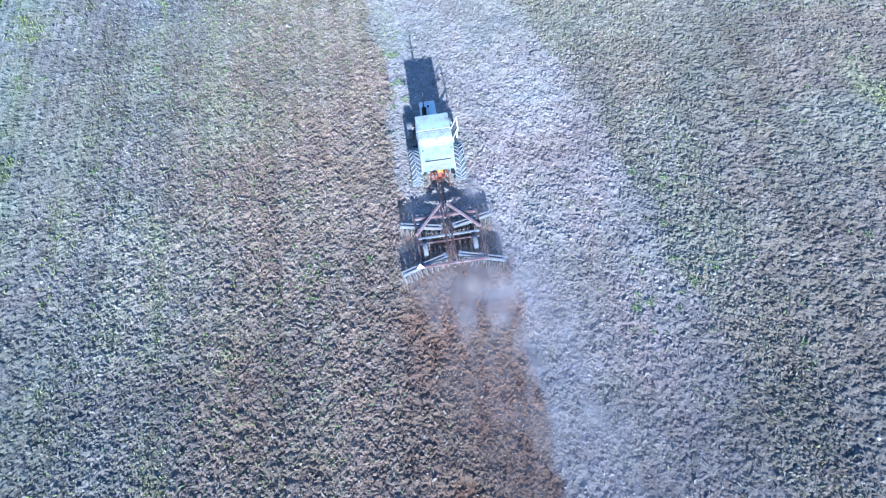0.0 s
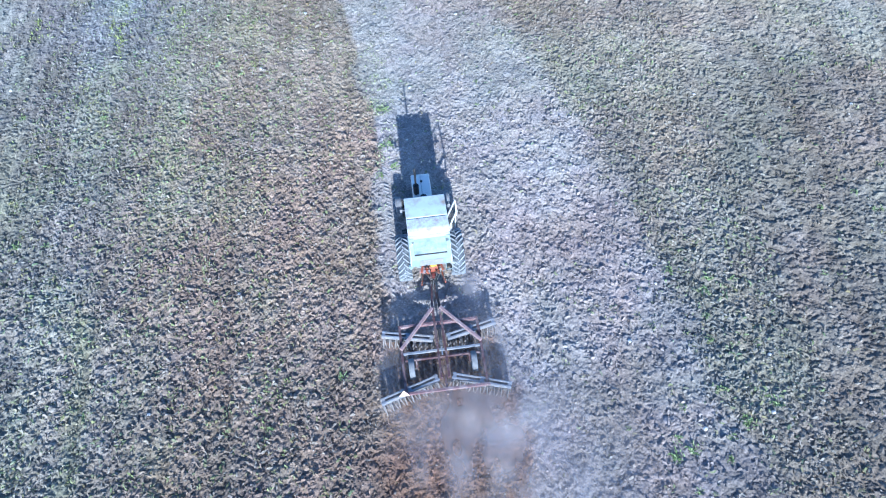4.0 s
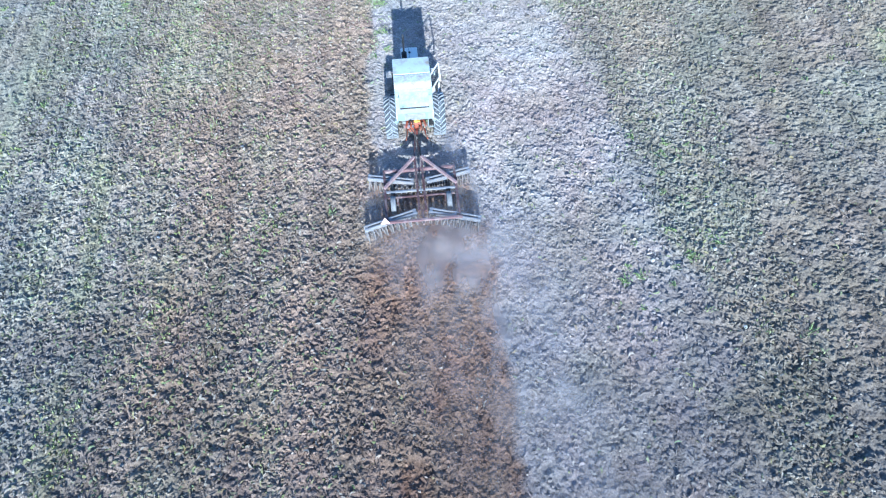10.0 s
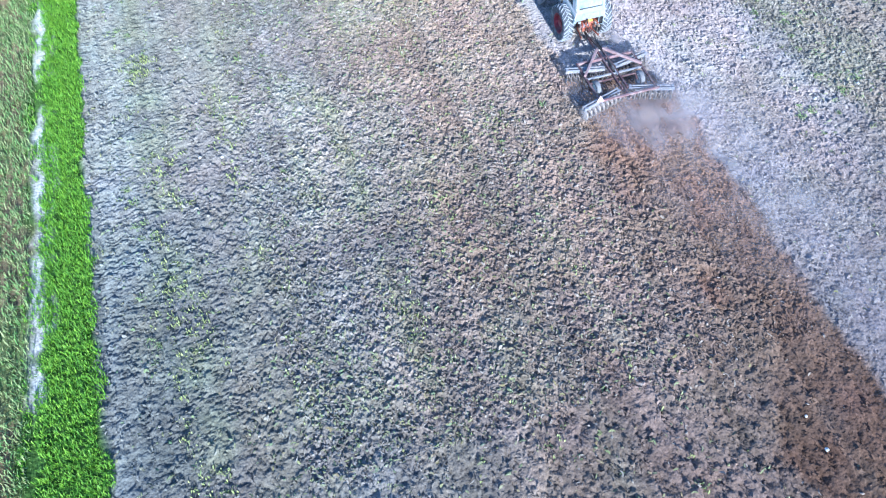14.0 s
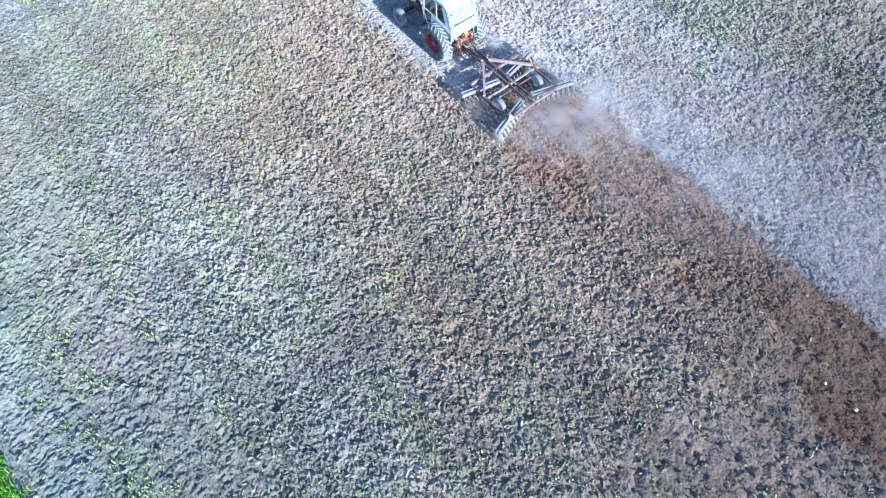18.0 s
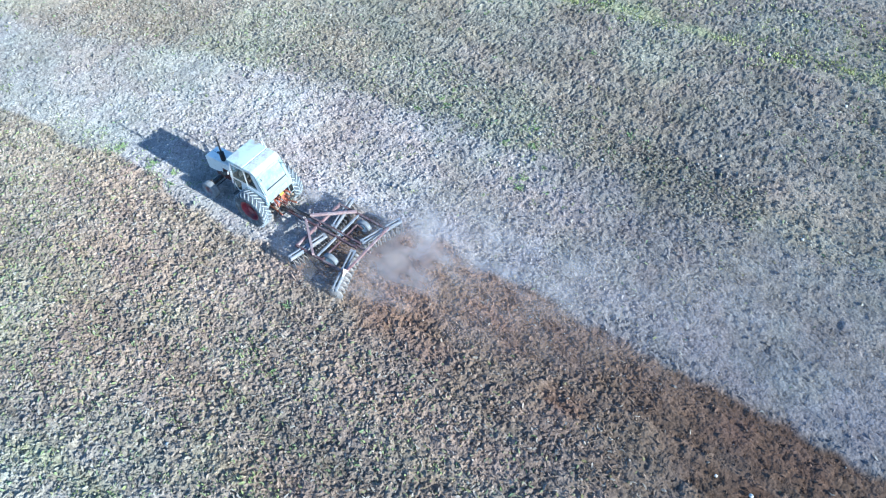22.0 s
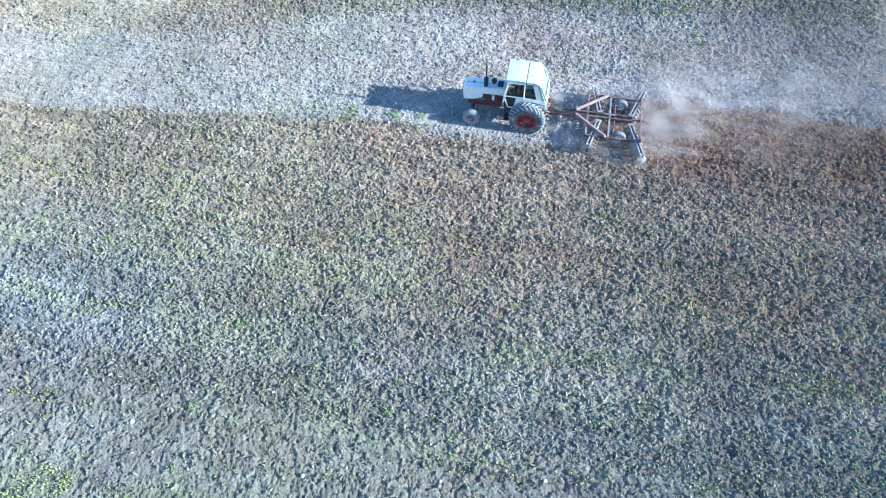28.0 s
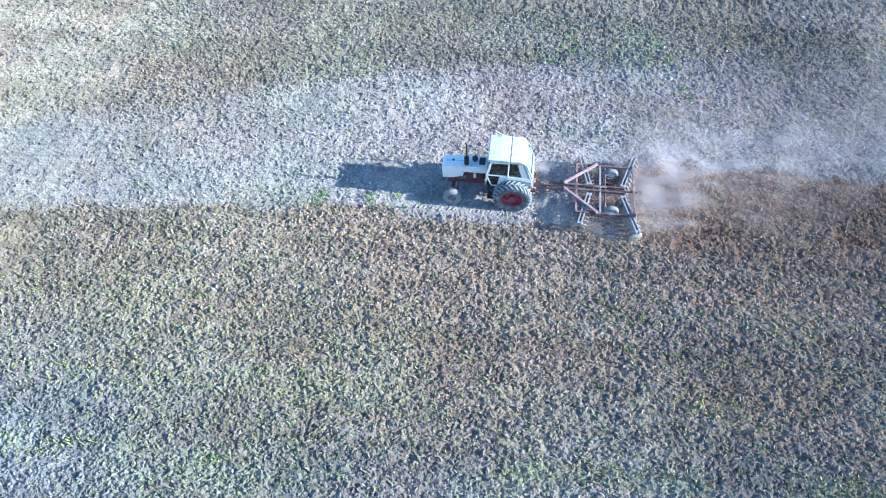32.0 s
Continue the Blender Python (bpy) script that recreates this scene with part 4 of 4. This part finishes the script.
for s in (-1, 1):
    part("side_rail", add_beam(B(), (s * 1.38, -2.8, HZ), (s * 1.38, -5.42, HZ), 0.09, 0.11), RUST, harrow, "dark rusty side rail")
    part("brace", add_beam(B(), (s * 0.14, -2.28, HZ + 0.1), (s * 1.40, -3.78, HZ + 0.1), 0.10, 0.12), PINK, harrow, "faded red diagonal brace")
    part("centre_beam", add_beam(B(), (s * 0.13, -2.2, HZ + 0.03), (s * 0.13, -5.0, HZ + 0.03), 0.08, 0.12), RUST, harrow)
    part("tongue_bar", add_beam(B(), (s * 0.16, -2.4, HZ), (s * 0.03, -1.08, 0.52), 0.07, 0.09), RUST, harrow)
    part("stay", add_rod(B(), (s * 0.16, -2.4, HZ + 0.08), (s * 0.32, -2.3, 0.86), 0.014, 7), STEEL, harrow)
part("front_cross_beam", add_beam(B(), (-1.38, -2.86, HZ + 0.004), (1.38, -2.86, HZ + 0.004), 0.09, 0.13), MAROON, harrow, "dull maroon front cross beam")
part("middle_cross_beam", add_beam(B(), (-1.34, -3.92, HZ + 0.006), (1.34, -3.92, HZ + 0.006), 0.08, 0.08), STEEL, harrow)
part("rear_cross_beam", add_beam(B(), (-1.46, -5.42, HZ + 0.06), (1.46, -5.42, HZ + 0.06), 0.09, 0.09), MAROON, harrow, "dull maroon rear cross beam")
part("hitch_clevis", add_box(B(), (0, -1.05, 0.52), (0.14, 0.2, 0.12), bev=0.02), DARK, harrow)
bm = add_rod(B(), (0, -3.2, HZ + 0.16), (0, -3.9, HZ + 0.18), 0.055, 14)
cyl = part("hydraulic_cylinder", bm, DARK, harrow, "black hydraulic lift cylinder")
part("piston_rod", add_rod(B(), (0, -3.9, HZ + 0.18), (0, -4.2, HZ + 0.17), 0.025, 12), STEEL, cyl)
part("rear_tail", add_beam(B(), (0, -4.9, HZ), (0, -5.6, HZ), 0.07, 0.1), RUST, harrow)
part("rock_shaft", add_rod(B(), (-1.3, -4.15, HZ - 0.06), (1.3, -4.15, HZ - 0.06), 0.045, 12), RUST, harrow)


def disc_mesh(r):
    """A dished, thin blade about the x axis."""
    bm = B()
    seg = 20
    prof = [(0.075, 0.03), (0.06, r * 0.4), (0.03, r * 0.75), (0, r), (-0.008, r), (0.022, r * 0.75), (0.052, r * 0.4), (0.067, 0.03)]
    add_lathe(bm, prof, seg)
    return bm


blade = None


def gang(name, out, inn, side, dish, n=9):
    """A gang of discs on one axle below a twin beam."""
    global blade
    e = new(name)
    e.parent = harrow
    o, i = Vector((*out, 0)), Vector((*inn, 0))
    d = (i - o).normalized()
    pn = Vector((-d.y, d.x, 0))
    up = Vector((0, 0, 1))
    for k in (-1, 1):
        bm = add_beam(B(), o + pn * 0.075 * k + up * (HZ - 0.06), i + pn * 0.075 * k + up * (HZ - 0.07), 0.06, 0.18)
        part("gang_beam", bm, STEEL, e, "grey dusty gang beam")
    for f in (0.04, 0.5, 0.96):
        p = o + (i - o) * f + up * (HZ + 0.0)
        part("clamp_plate", add_box(B(), p, (0.12, 0.26, 0.03), Matrix.Rotation(math.atan2(d.y, d.x), 3, "Z"), 0.006), STEEL, e)
    part("gang_axle", add_rod(B(), o + up * 0.27, i + up * 0.27, 0.065, 12), DARK, e)
    for f in (0.2, 0.8):
        p = o + (i - o) * f
        part("bearing_standard", add_beam(B(), p + up * 0.27, p + up * (HZ - 0.1) + pn * 0.02, 0.07, 0.05), DARK, e)
    rot = Matrix.Rotation(math.atan2(d.y, d.x), 4, "Z")
    for k in range(n):
        p = o + (i - o) * ((k + 0.3) / (n - 0.4)) + up * 0.27
        m = Matrix.Translation(p) @ rot @ Matrix.Rotation(math.pi if dish else 0, 4, "Z")
        if blade is None:
            blade = part("disc", disc_mesh(0.3), DISC, e, "", True)
            blade.matrix_basis = m
        else:
            same_part(blade, "disc", e, m)
        q = o + (i - o) * ((k + 0.55) / (n - 0.4))
        arm = [q + pn * 0.10 * side + up * (HZ - 0.1), q + pn * 0.22 * side + d * 0.03 + up * (HZ - 0.16), q + pn * 0.33 * side + d * 0.08 + up * 0.42, q + pn * 0.31 * side + d * 0.11 + up * 0.24]
        bm = B()
        for a, b in zip(arm, arm[1:]):
            add_beam(bm, a, b, 0.035, 0.018, 0.0)
        part("scraper", bm, SCRAPER, e)
    return e


gang("front_left_gang", (-2.02, -3.02), (-0.24, -3.44), -1, False)
gang("front_right_gang", (2.0, -3.04), (0.24, -3.44), 1, True)
gang("rear_left_gang", (-2.24, -5.56), (-0.24, -4.92), -1, True)
gang("rear_right_gang", (2.16, -5.54), (0.24, -4.92), 1, False)
hw = wheel("transport_wheel", 0.36, 0.2, 0.2, PALE_TYRE, WHITE, False, "dust-whitened transport wheel with a white rim")
hw.parent = harrow
hw.location = (-1.1, -4.42, 0.5)
copy_part(hw, Matrix.Translation((1.06, -4.42, 0.5)) @ Matrix.Rotation(math.pi, 4, "Z"))
for s in (-1, 1):
    part("wheel_arm", add_beam(B(), (s * 0.92, -4.15, HZ - 0.05), (s * 0.92, -4.42, 0.5), 0.06, 0.08), RUST, harrow)
    part("axle_stub", add_rod(B(), (s * 0.9, -4.42, 0.5), (s * 1.1, -4.42, 0.5), 0.03), DARK, harrow)
bm = B()
vs = [bm.verts.new(c) for c in ((-1.62, -5.50, 0.78), (-1.26, -5.50, 0.78), (-1.44, -5.44, 1.08), (-1.62, -5.485, 0.78), (-1.26, -5.485, 0.78), (-1.44, -5.425, 1.08))]
for f in ((0, 1, 2), (5, 4, 3), (0, 3, 4, 1), (1, 4, 5, 2), (2, 5, 3, 0)):
    bm.faces.new([vs[k] for k in f])
part("warning_triangle", bm, ORANGE_SIGN, harrow, "pale faded slow-vehicle triangle")


# ---- plants, stalks and dust ----
def blades(name, pts, material, hmin, hmax, width, spread, n, seed, kind, label, category):
    """Tufts of tapered blades at the given places."""
    r = np.random.default_rng(seed)
    k = len(pts) * n
    base = np.repeat(pts, n, axis=0) + np.concatenate([r.normal(0, spread, (k, 2)), np.zeros((k, 1))], 1)
    a = r.uniform(0, 2 * math.pi, k)
    h = r.uniform(hmin, hmax, k)
    lean = r.uniform(0.2, 1.0, k) * h
    w = width * r.uniform(0.6, 1.3, k)
    sx, sy = -np.sin(a) * w, np.cos(a) * w
    tipx, tipy = np.cos(a) * lean, np.sin(a) * lean
    v = np.zeros((k, 5, 3))
    v[:, 0] = base + np.stack([-sx * 0.6, -sy * 0.6, np.zeros(k) - 0.03], 1)
    v[:, 1] = base + np.stack([sx * 0.6, sy * 0.6, np.zeros(k) - 0.03], 1)
    v[:, 2] = base + np.stack([tipx * 0.4 + sx, tipy * 0.4 + sy, h * 0.65], 1)
    v[:, 3] = base + np.stack([tipx * 0.4 - sx, tipy * 0.4 - sy, h * 0.65], 1)
    v[:, 4] = base + np.stack([tipx, tipy, h], 1)
    i = np.arange(k)[:, None] * 5
    quad = (i + np.array([0, 1, 2, 3])).tolist()
    tri = (i + np.array([3, 2, 4])).tolist()
    me = bpy.data.meshes.new(name)
    me.from_pydata(v.reshape(-1, 3).tolist(), [], quad + tri)
    me.materials.append(material)
    ob = new(name, me)
    return tagged(ob, label, category, kind=kind) if kind or label else ob


def scatter(n, x0, x1, y0, y1, seed, keep=None):
    r = np.random.default_rng(seed)
    p = np.stack([r.uniform(x0, x1, n), r.uniform(y0, y1, n), np.zeros(n)], 1)
    return p if keep is None else p[keep(p[:, 0], p[:, 1], r.random(n))]



def grassy(x, y, q):
    w = 0.35 * (value_noise(x, y, 1.7, 1) - 0.5) + 0.35 * (value_noise(x, y, 0.6, 2) - 0.5)
    stray = (q < 0.28) & (x > -25.9) & (value_noise(x, y, 0.9, 4) > 0.5)
    return ((x < -23.62 + 0.04 * np.maximum(-4 - y, 0) + w) & (x > -25.2 + w)) | (stray & (x < -24.5))


blades("grass_verge", scatter(21000, -26.0, -22.6, -24, 24, 11, grassy) + np.array([0, 0, 0.03]), GRASS, 0.08, 0.24, 0.014, 0.06, 5, 12, "stuff", "dense bright green grass along the field edge", "grass")
blades("rough_verge", scatter(7000, -30, -25.7, -25, 25, 13), DRYGRASS, 0.08, 0.34, 0.016, 0.09, 6, 14, "stuff", "rough green and brown weeds beyond the track", "weeds")


def weedy(x, y, q):
    patch = value_noise(x, y, 4.0, 5) * value_noise(x + 9, y, 1.3, 3)
    zone = np.where(x < -7, 0.9, np.where(x > lane_right(y), 0.45, 0.35))
    zone = np.where(x > 21, 1.0, zone)
    zone = np.where((np.abs(x) < 2.6) & (y < 3), 0.0, zone)
    return (q < zone) & (patch > np.where(x > 21, 0.22, 0.36))


blades("field_weeds", scatter(5200, -23.4, 30, -26, 31, 15, weedy), WEED, 0.06, 0.2, 0.02, 0.1, 7, 16, "stuff", "scattered small green weeds among the clods", "weeds")


def edge_weeds(x, y, q):
    return q < (far_edge(x, y) + 0.12 * step(23.5, 24.5, x)) * step(0.1, 0.6, value_noise(x, y, 1.1, 4))


EDGE_WEED = leaf_material("field_edge_weed", (0.26, 0.28, 0.09), (0.42, 0.43, 0.17))
blades("field_edge_weeds", scatter(4200, 20.5, 29.5, -25, 2, 61, edge_weeds), EDGE_WEED, 0.04, 0.12, 0.03, 0.12, 6, 62, "stuff", "yellow-green weeds along the far field edge", "weeds")
ROW_WEED = leaf_material("row_weed", (0.20, 0.24, 0.08), (0.36, 0.40, 0.15))
blades("row_weeds", scatter(26000, -23.2, -5, -26, 31, 63, lambda x, y, q: q < 0.7 * weed_rows(x, y) * step(0.45, 0.75, value_noise(x, y * 0.7, 1.5, 5))), ROW_WEED, 0.05, 0.15, 0.024, 0.08, 6, 64, "stuff", "low yellow-green weeds coming back in old rows", "weeds")
PALE_WEED = leaf_material("dusty_weed", (0.26, 0.29, 0.16), (0.40, 0.42, 0.25))
blades("lane_border_weeds", scatter(520, -2.0, -0.5, 3.0, 13.5, 67, lambda x, y, q: q < np.exp(-((x + 1.3) / 0.45) ** 2) * step(0.3, 0.6, value_noise(x, y, 0.8, 3))), PALE_WEED, 0.03, 0.09, 0.03, 0.1, 4, 68, "stuff", "pale green weeds along the border of the lane", "weeds")


def weed_clump(seed):
    """A low rosette of broad leaves round a short stem."""
    r = np.random.default_rng(seed)
    e = new("weed_clump")
    tagged(e, "bright yellow-green weed clump growing between clods", "weed", "weed clumps in the field")
    part("stem", add_rod(B(), (0, 0, -0.05), (0.01, 0, 0.16), 0.012, 6), WEED, e)
    for k in range(26):
        a = r.uniform(0, 2 * math.pi)
        ln, w, up = r.uniform(0.10, 0.22), r.uniform(0.02, 0.045), r.uniform(0.04, 0.2)
        foot = Vector((r.normal(0, 0.13), r.normal(0, 0.13), 0))
        d = Vector((math.cos(a), math.sin(a), 0))
        n = Vector((-d.y, d.x, 0))
        bm = B()
        ring = [Vector((0, 0, 0.02)), d * ln * 0.4 + n * w + Vector((0, 0, up)), d * ln * 0.8 + n * w * 0.6 + Vector((0, 0, up)), d * ln + Vector((0, 0, up * 0.7)), d * ln * 0.8 - n * w * 0.6 + Vector((0, 0, up)), d * ln * 0.4 - n * w + Vector((0, 0, up))]
        mid = d * ln * 0.5 + Vector((0, 0, up * 0.8))
        vs = [bm.verts.new(c + foot) for c in ring]
        m = bm.verts.new(mid + foot)
        for i in range(6):
            bm.faces.new((vs[i], vs[(i + 1) % 6], m))
        part("leaf", bm, CLUMP, e)
    return e


CLUMP = leaf_material("young_weed_leaf", (0.22, 0.29, 0.11), (0.38, 0.46, 0.21))
clump = weed_clump(5)
clump.location = (-1.3, 8.8, 0)
clump.scale = (0.6, 0.6, 0.6)
r0 = random.Random(9)
spots = []
for cx, cy, n, spread in ((9.2, -7.2, 11, 1.5), (10.4, -2.8, 5, 1.2), (7.3, -9.5, 3, 0.6), (-1.35, 8.6, 2, 0.35), (-1.2, 6.6, 2, 0.4), (-0.9, 5.2, 2, 0.35), (18.5, 0.5, 6, 1.2), (-4.5, -4.5, 4, 0.8), (-21.3, 4.0, 9, 2.0), (-21.6, -4.0, 9, 2.0), (-21.4, -10.0, 8, 1.8), (-21.2, 10.0, 6, 1.8), (-16.0, 4.0, 6, 2.0), (-10.5, 9.0, 5, 2.0), (-15.0, 10.0, 5, 2.0), (-13.0, -4.0, 4, 2.0), (3.6, 9.0, 2, 0.6), (14, -8, 6, 3), (24, 2, 6, 3)):
    for k in range(n):
        spots.append((cx + r0.gauss(0, spread if cx > -20.6 else 0.35), cy + r0.gauss(0, spread)))
for k in range(9):
    y = -1.5 - 17.5 * k / 8 + r0.gauss(0, 0.5)
    spots.append((21.6 + 0.19 * (-1.5 - y) + r0.gauss(0, 0.35), y))
for x, y in spots:
    copy_thing(clump, Matrix.Translation((x, y, 0.0)) @ Matrix.Rotation(r0.uniform(0, 6.28), 4, "Z") @ Matrix.Diagonal((*[r0.uniform(0.7, 1.3) if 6 < x < 13 and y < -1 else r0.uniform(0.8, 1.4) if -2 < x < 0 else r0.uniform(0.5, 1.1)] * 3, 1)))

PALE_STONE = mat("pale_field_stone", (0.52, 0.50, 0.47), 0.85, var=0.2, scale=9)
bm = B()
bmesh.ops.create_icosphere(bm, subdivisions=2, radius=0.09)
for v in bm.verts:
    v.co *= 0.8 + 0.4 * noise.noise(v.co * 9)
    v.co.z *= 0.7
stone_me = bpy.data.meshes.new("field_stone")
bm.to_mesh(stone_me)
bm.free()
stone_me.materials.append(PALE_STONE)
stone = tagged(new("field_stone", stone_me), "small pale stone lying among the clods", "stone", "stones in the field")
stone.location = (12.9, 7.5, 0.04)
for k in range(44):
    copy_thing(stone, Matrix.Translation((r0.uniform(-22, 25), r0.uniform(-24, 28), 0.05)) @ Matrix.Rotation(r0.uniform(0, 6.28), 4, "Z") @ Matrix.Diagonal((*[r0.uniform(0.5, 1.2)] * 3, 1)))

# chevron print of an earlier pass, pressed up along the lane's edge
bm = B()
for k in range(26):
    y = 0.9 + 0.19 * k + r0.uniform(-0.015, 0.015)
    for s in (-1, 1):
        if r0.random() < 0.25:
            continue
        rot = Euler((r0.gauss(0, 0.06), r0.gauss(0, 0.06), s * radians(32) + r0.gauss(0, 0.06))).to_matrix()
        add_box(bm, (-1.22 + 0.05 * math.sin(0.6 * y) + s * 0.13, y, 0.006 + r0.gauss(0, 0.01)), (r0.uniform(0.16, 0.25), r0.uniform(0.04, 0.065), 0.05), rot, 0.008)
me = bpy.data.meshes.new("tyre_print")
bm.to_mesh(me)
bm.free()
me.materials.append(mat("pressed_pale_soil", (0.335, 0.31, 0.295), 0.95, var=0.3, scale=14, bump=0.5))
tagged(new("tyre_print", me), "chevron tyre print pressed into the pale soil", "tyre track", kind="stuff")


def dust_cloud():
    """Thin rolling veils of dry earth hanging behind the harrow and drifting off to the right."""
    verts, faces, alpha, count = [], [], [], 0
    for k, (z0, strength) in enumerate(((0.28, 0.24), (0.65, 0.19), (1.15, 0.13))):
        X, Y = np.meshgrid(np.arange(-4.0, 22.01, 0.12), np.arange(-27.0, 0.01, 0.12))
        back = -5.4 - Y
        near = step(-0.6, 0.5, back) * np.exp(-np.maximum(back, 0) / 2.4) * np.exp(-((X - 0.1 - 0.12 * back) / 2.1) ** 4) * 0.8
        tail = 0.6 * step(0.2, 2.0, back) * np.exp(-np.maximum(back, 0) / 6.0) * np.exp(-((X - 0.6 - 0.16 * back) / 2.2) ** 2)
        plume = near * (1.0 - 0.22 * k) + tail
        drift_x = 1.5 + 0.22 * np.maximum(back, 0)
        side = np.where(X > drift_x, 2.6 + 0.16 * np.abs(back), 1.4)
        drift = 0.65 * step(-1.0, 2.0, back) * np.exp(-np.maximum(back, 0) / 9.0) * np.exp(-((X - drift_x) / side) ** 2)
        edge = 0.9 * np.exp(-((X - 1.95) / 0.6) ** 2 - ((Y + 4.0) / 1.1) ** 2) + 0.3 * np.exp(-((X + 1.8) / 0.6) ** 2 - ((Y + 4.3) / 0.9) ** 2)
        wheels = 1.0 * np.exp(-((X - 1.3) / 0.45) ** 2 - ((Y + 1.3) / 0.55) ** 2) + 0.7 * np.exp(-((X + 0.95) / 0.25) ** 2 - ((Y + 1.1) / 0.35) ** 2)
        over = 0.3 * step(2.5, 1.9, np.abs(X)) * step(-5.8, -4.8, Y) * step(-1.5, -2.6, Y)
        low = (1.0, 0.5, 0.0)[k]
        e = plume + drift + (edge + wheels + over) * low
        sx, sy = X + 50 + 7 * k, Y + 50 + 3 * k
        n = 0.26 * value_noise(sx, sy * 0.7, 2.2, 2) + 0.34 * value_noise(sx * 1.5, sy * 0.7, 0.95, 4) + 0.26 * value_noise(sx * 1.5, sy * 0.6, 0.45, 1) + 0.14 * value_noise(sx * 1.2, sy * 0.7, 0.25, 3)
        a = np.clip(strength * e * 2.6 * step(0.27, 0.78, n), 0, 0.45)
        rim = step(22.0, 19.0, X) * step(-27.0, -24.0, Y)
        a = a * rim
        z = z0 + 0.2 * (value_noise(sx, sy, 0.9, 5) - 0.5) + 0.3 * (value_noise(sx, sy, 2.4, 0) - 0.5)
        ny, nx = X.shape
        idx = np.arange(nx * ny).reshape(ny, nx)
        quads = np.stack([idx[:-1, :-1], idx[:-1, 1:], idx[1:, 1:], idx[1:, :-1]], -1).reshape(-1, 4)
        thick = a.ravel()[quads].max(1) > 0.012
        verts.append(np.stack([X, Y, z], -1).reshape(-1, 3))
        faces.append(quads[thick] + count)
        alpha.append(a.ravel())
        count += nx * ny
    v, fq, al = np.concatenate(verts), np.concatenate(faces), np.concatenate(alpha)
    used, inv = np.unique(fq, return_inverse=True)
    me = raw_mesh("dust", v[used], 4, inv.reshape(-1, 4))
    at = me.attributes.new("veil", "FLOAT", "POINT")
    at.data.foreach_set("value", al[used].astype(np.float32))
    smooth(me)
    me.materials.append(DUST)
    tagged(new("dust", me), "pale dry dust raised behind the harrow", "dust", kind="stuff")


dust_cloud()

for ob in bpy.data.objects:
    if ob.type == "MESH" and GLASS.name in ob.data.materials:
        ob.visible_shadow = False
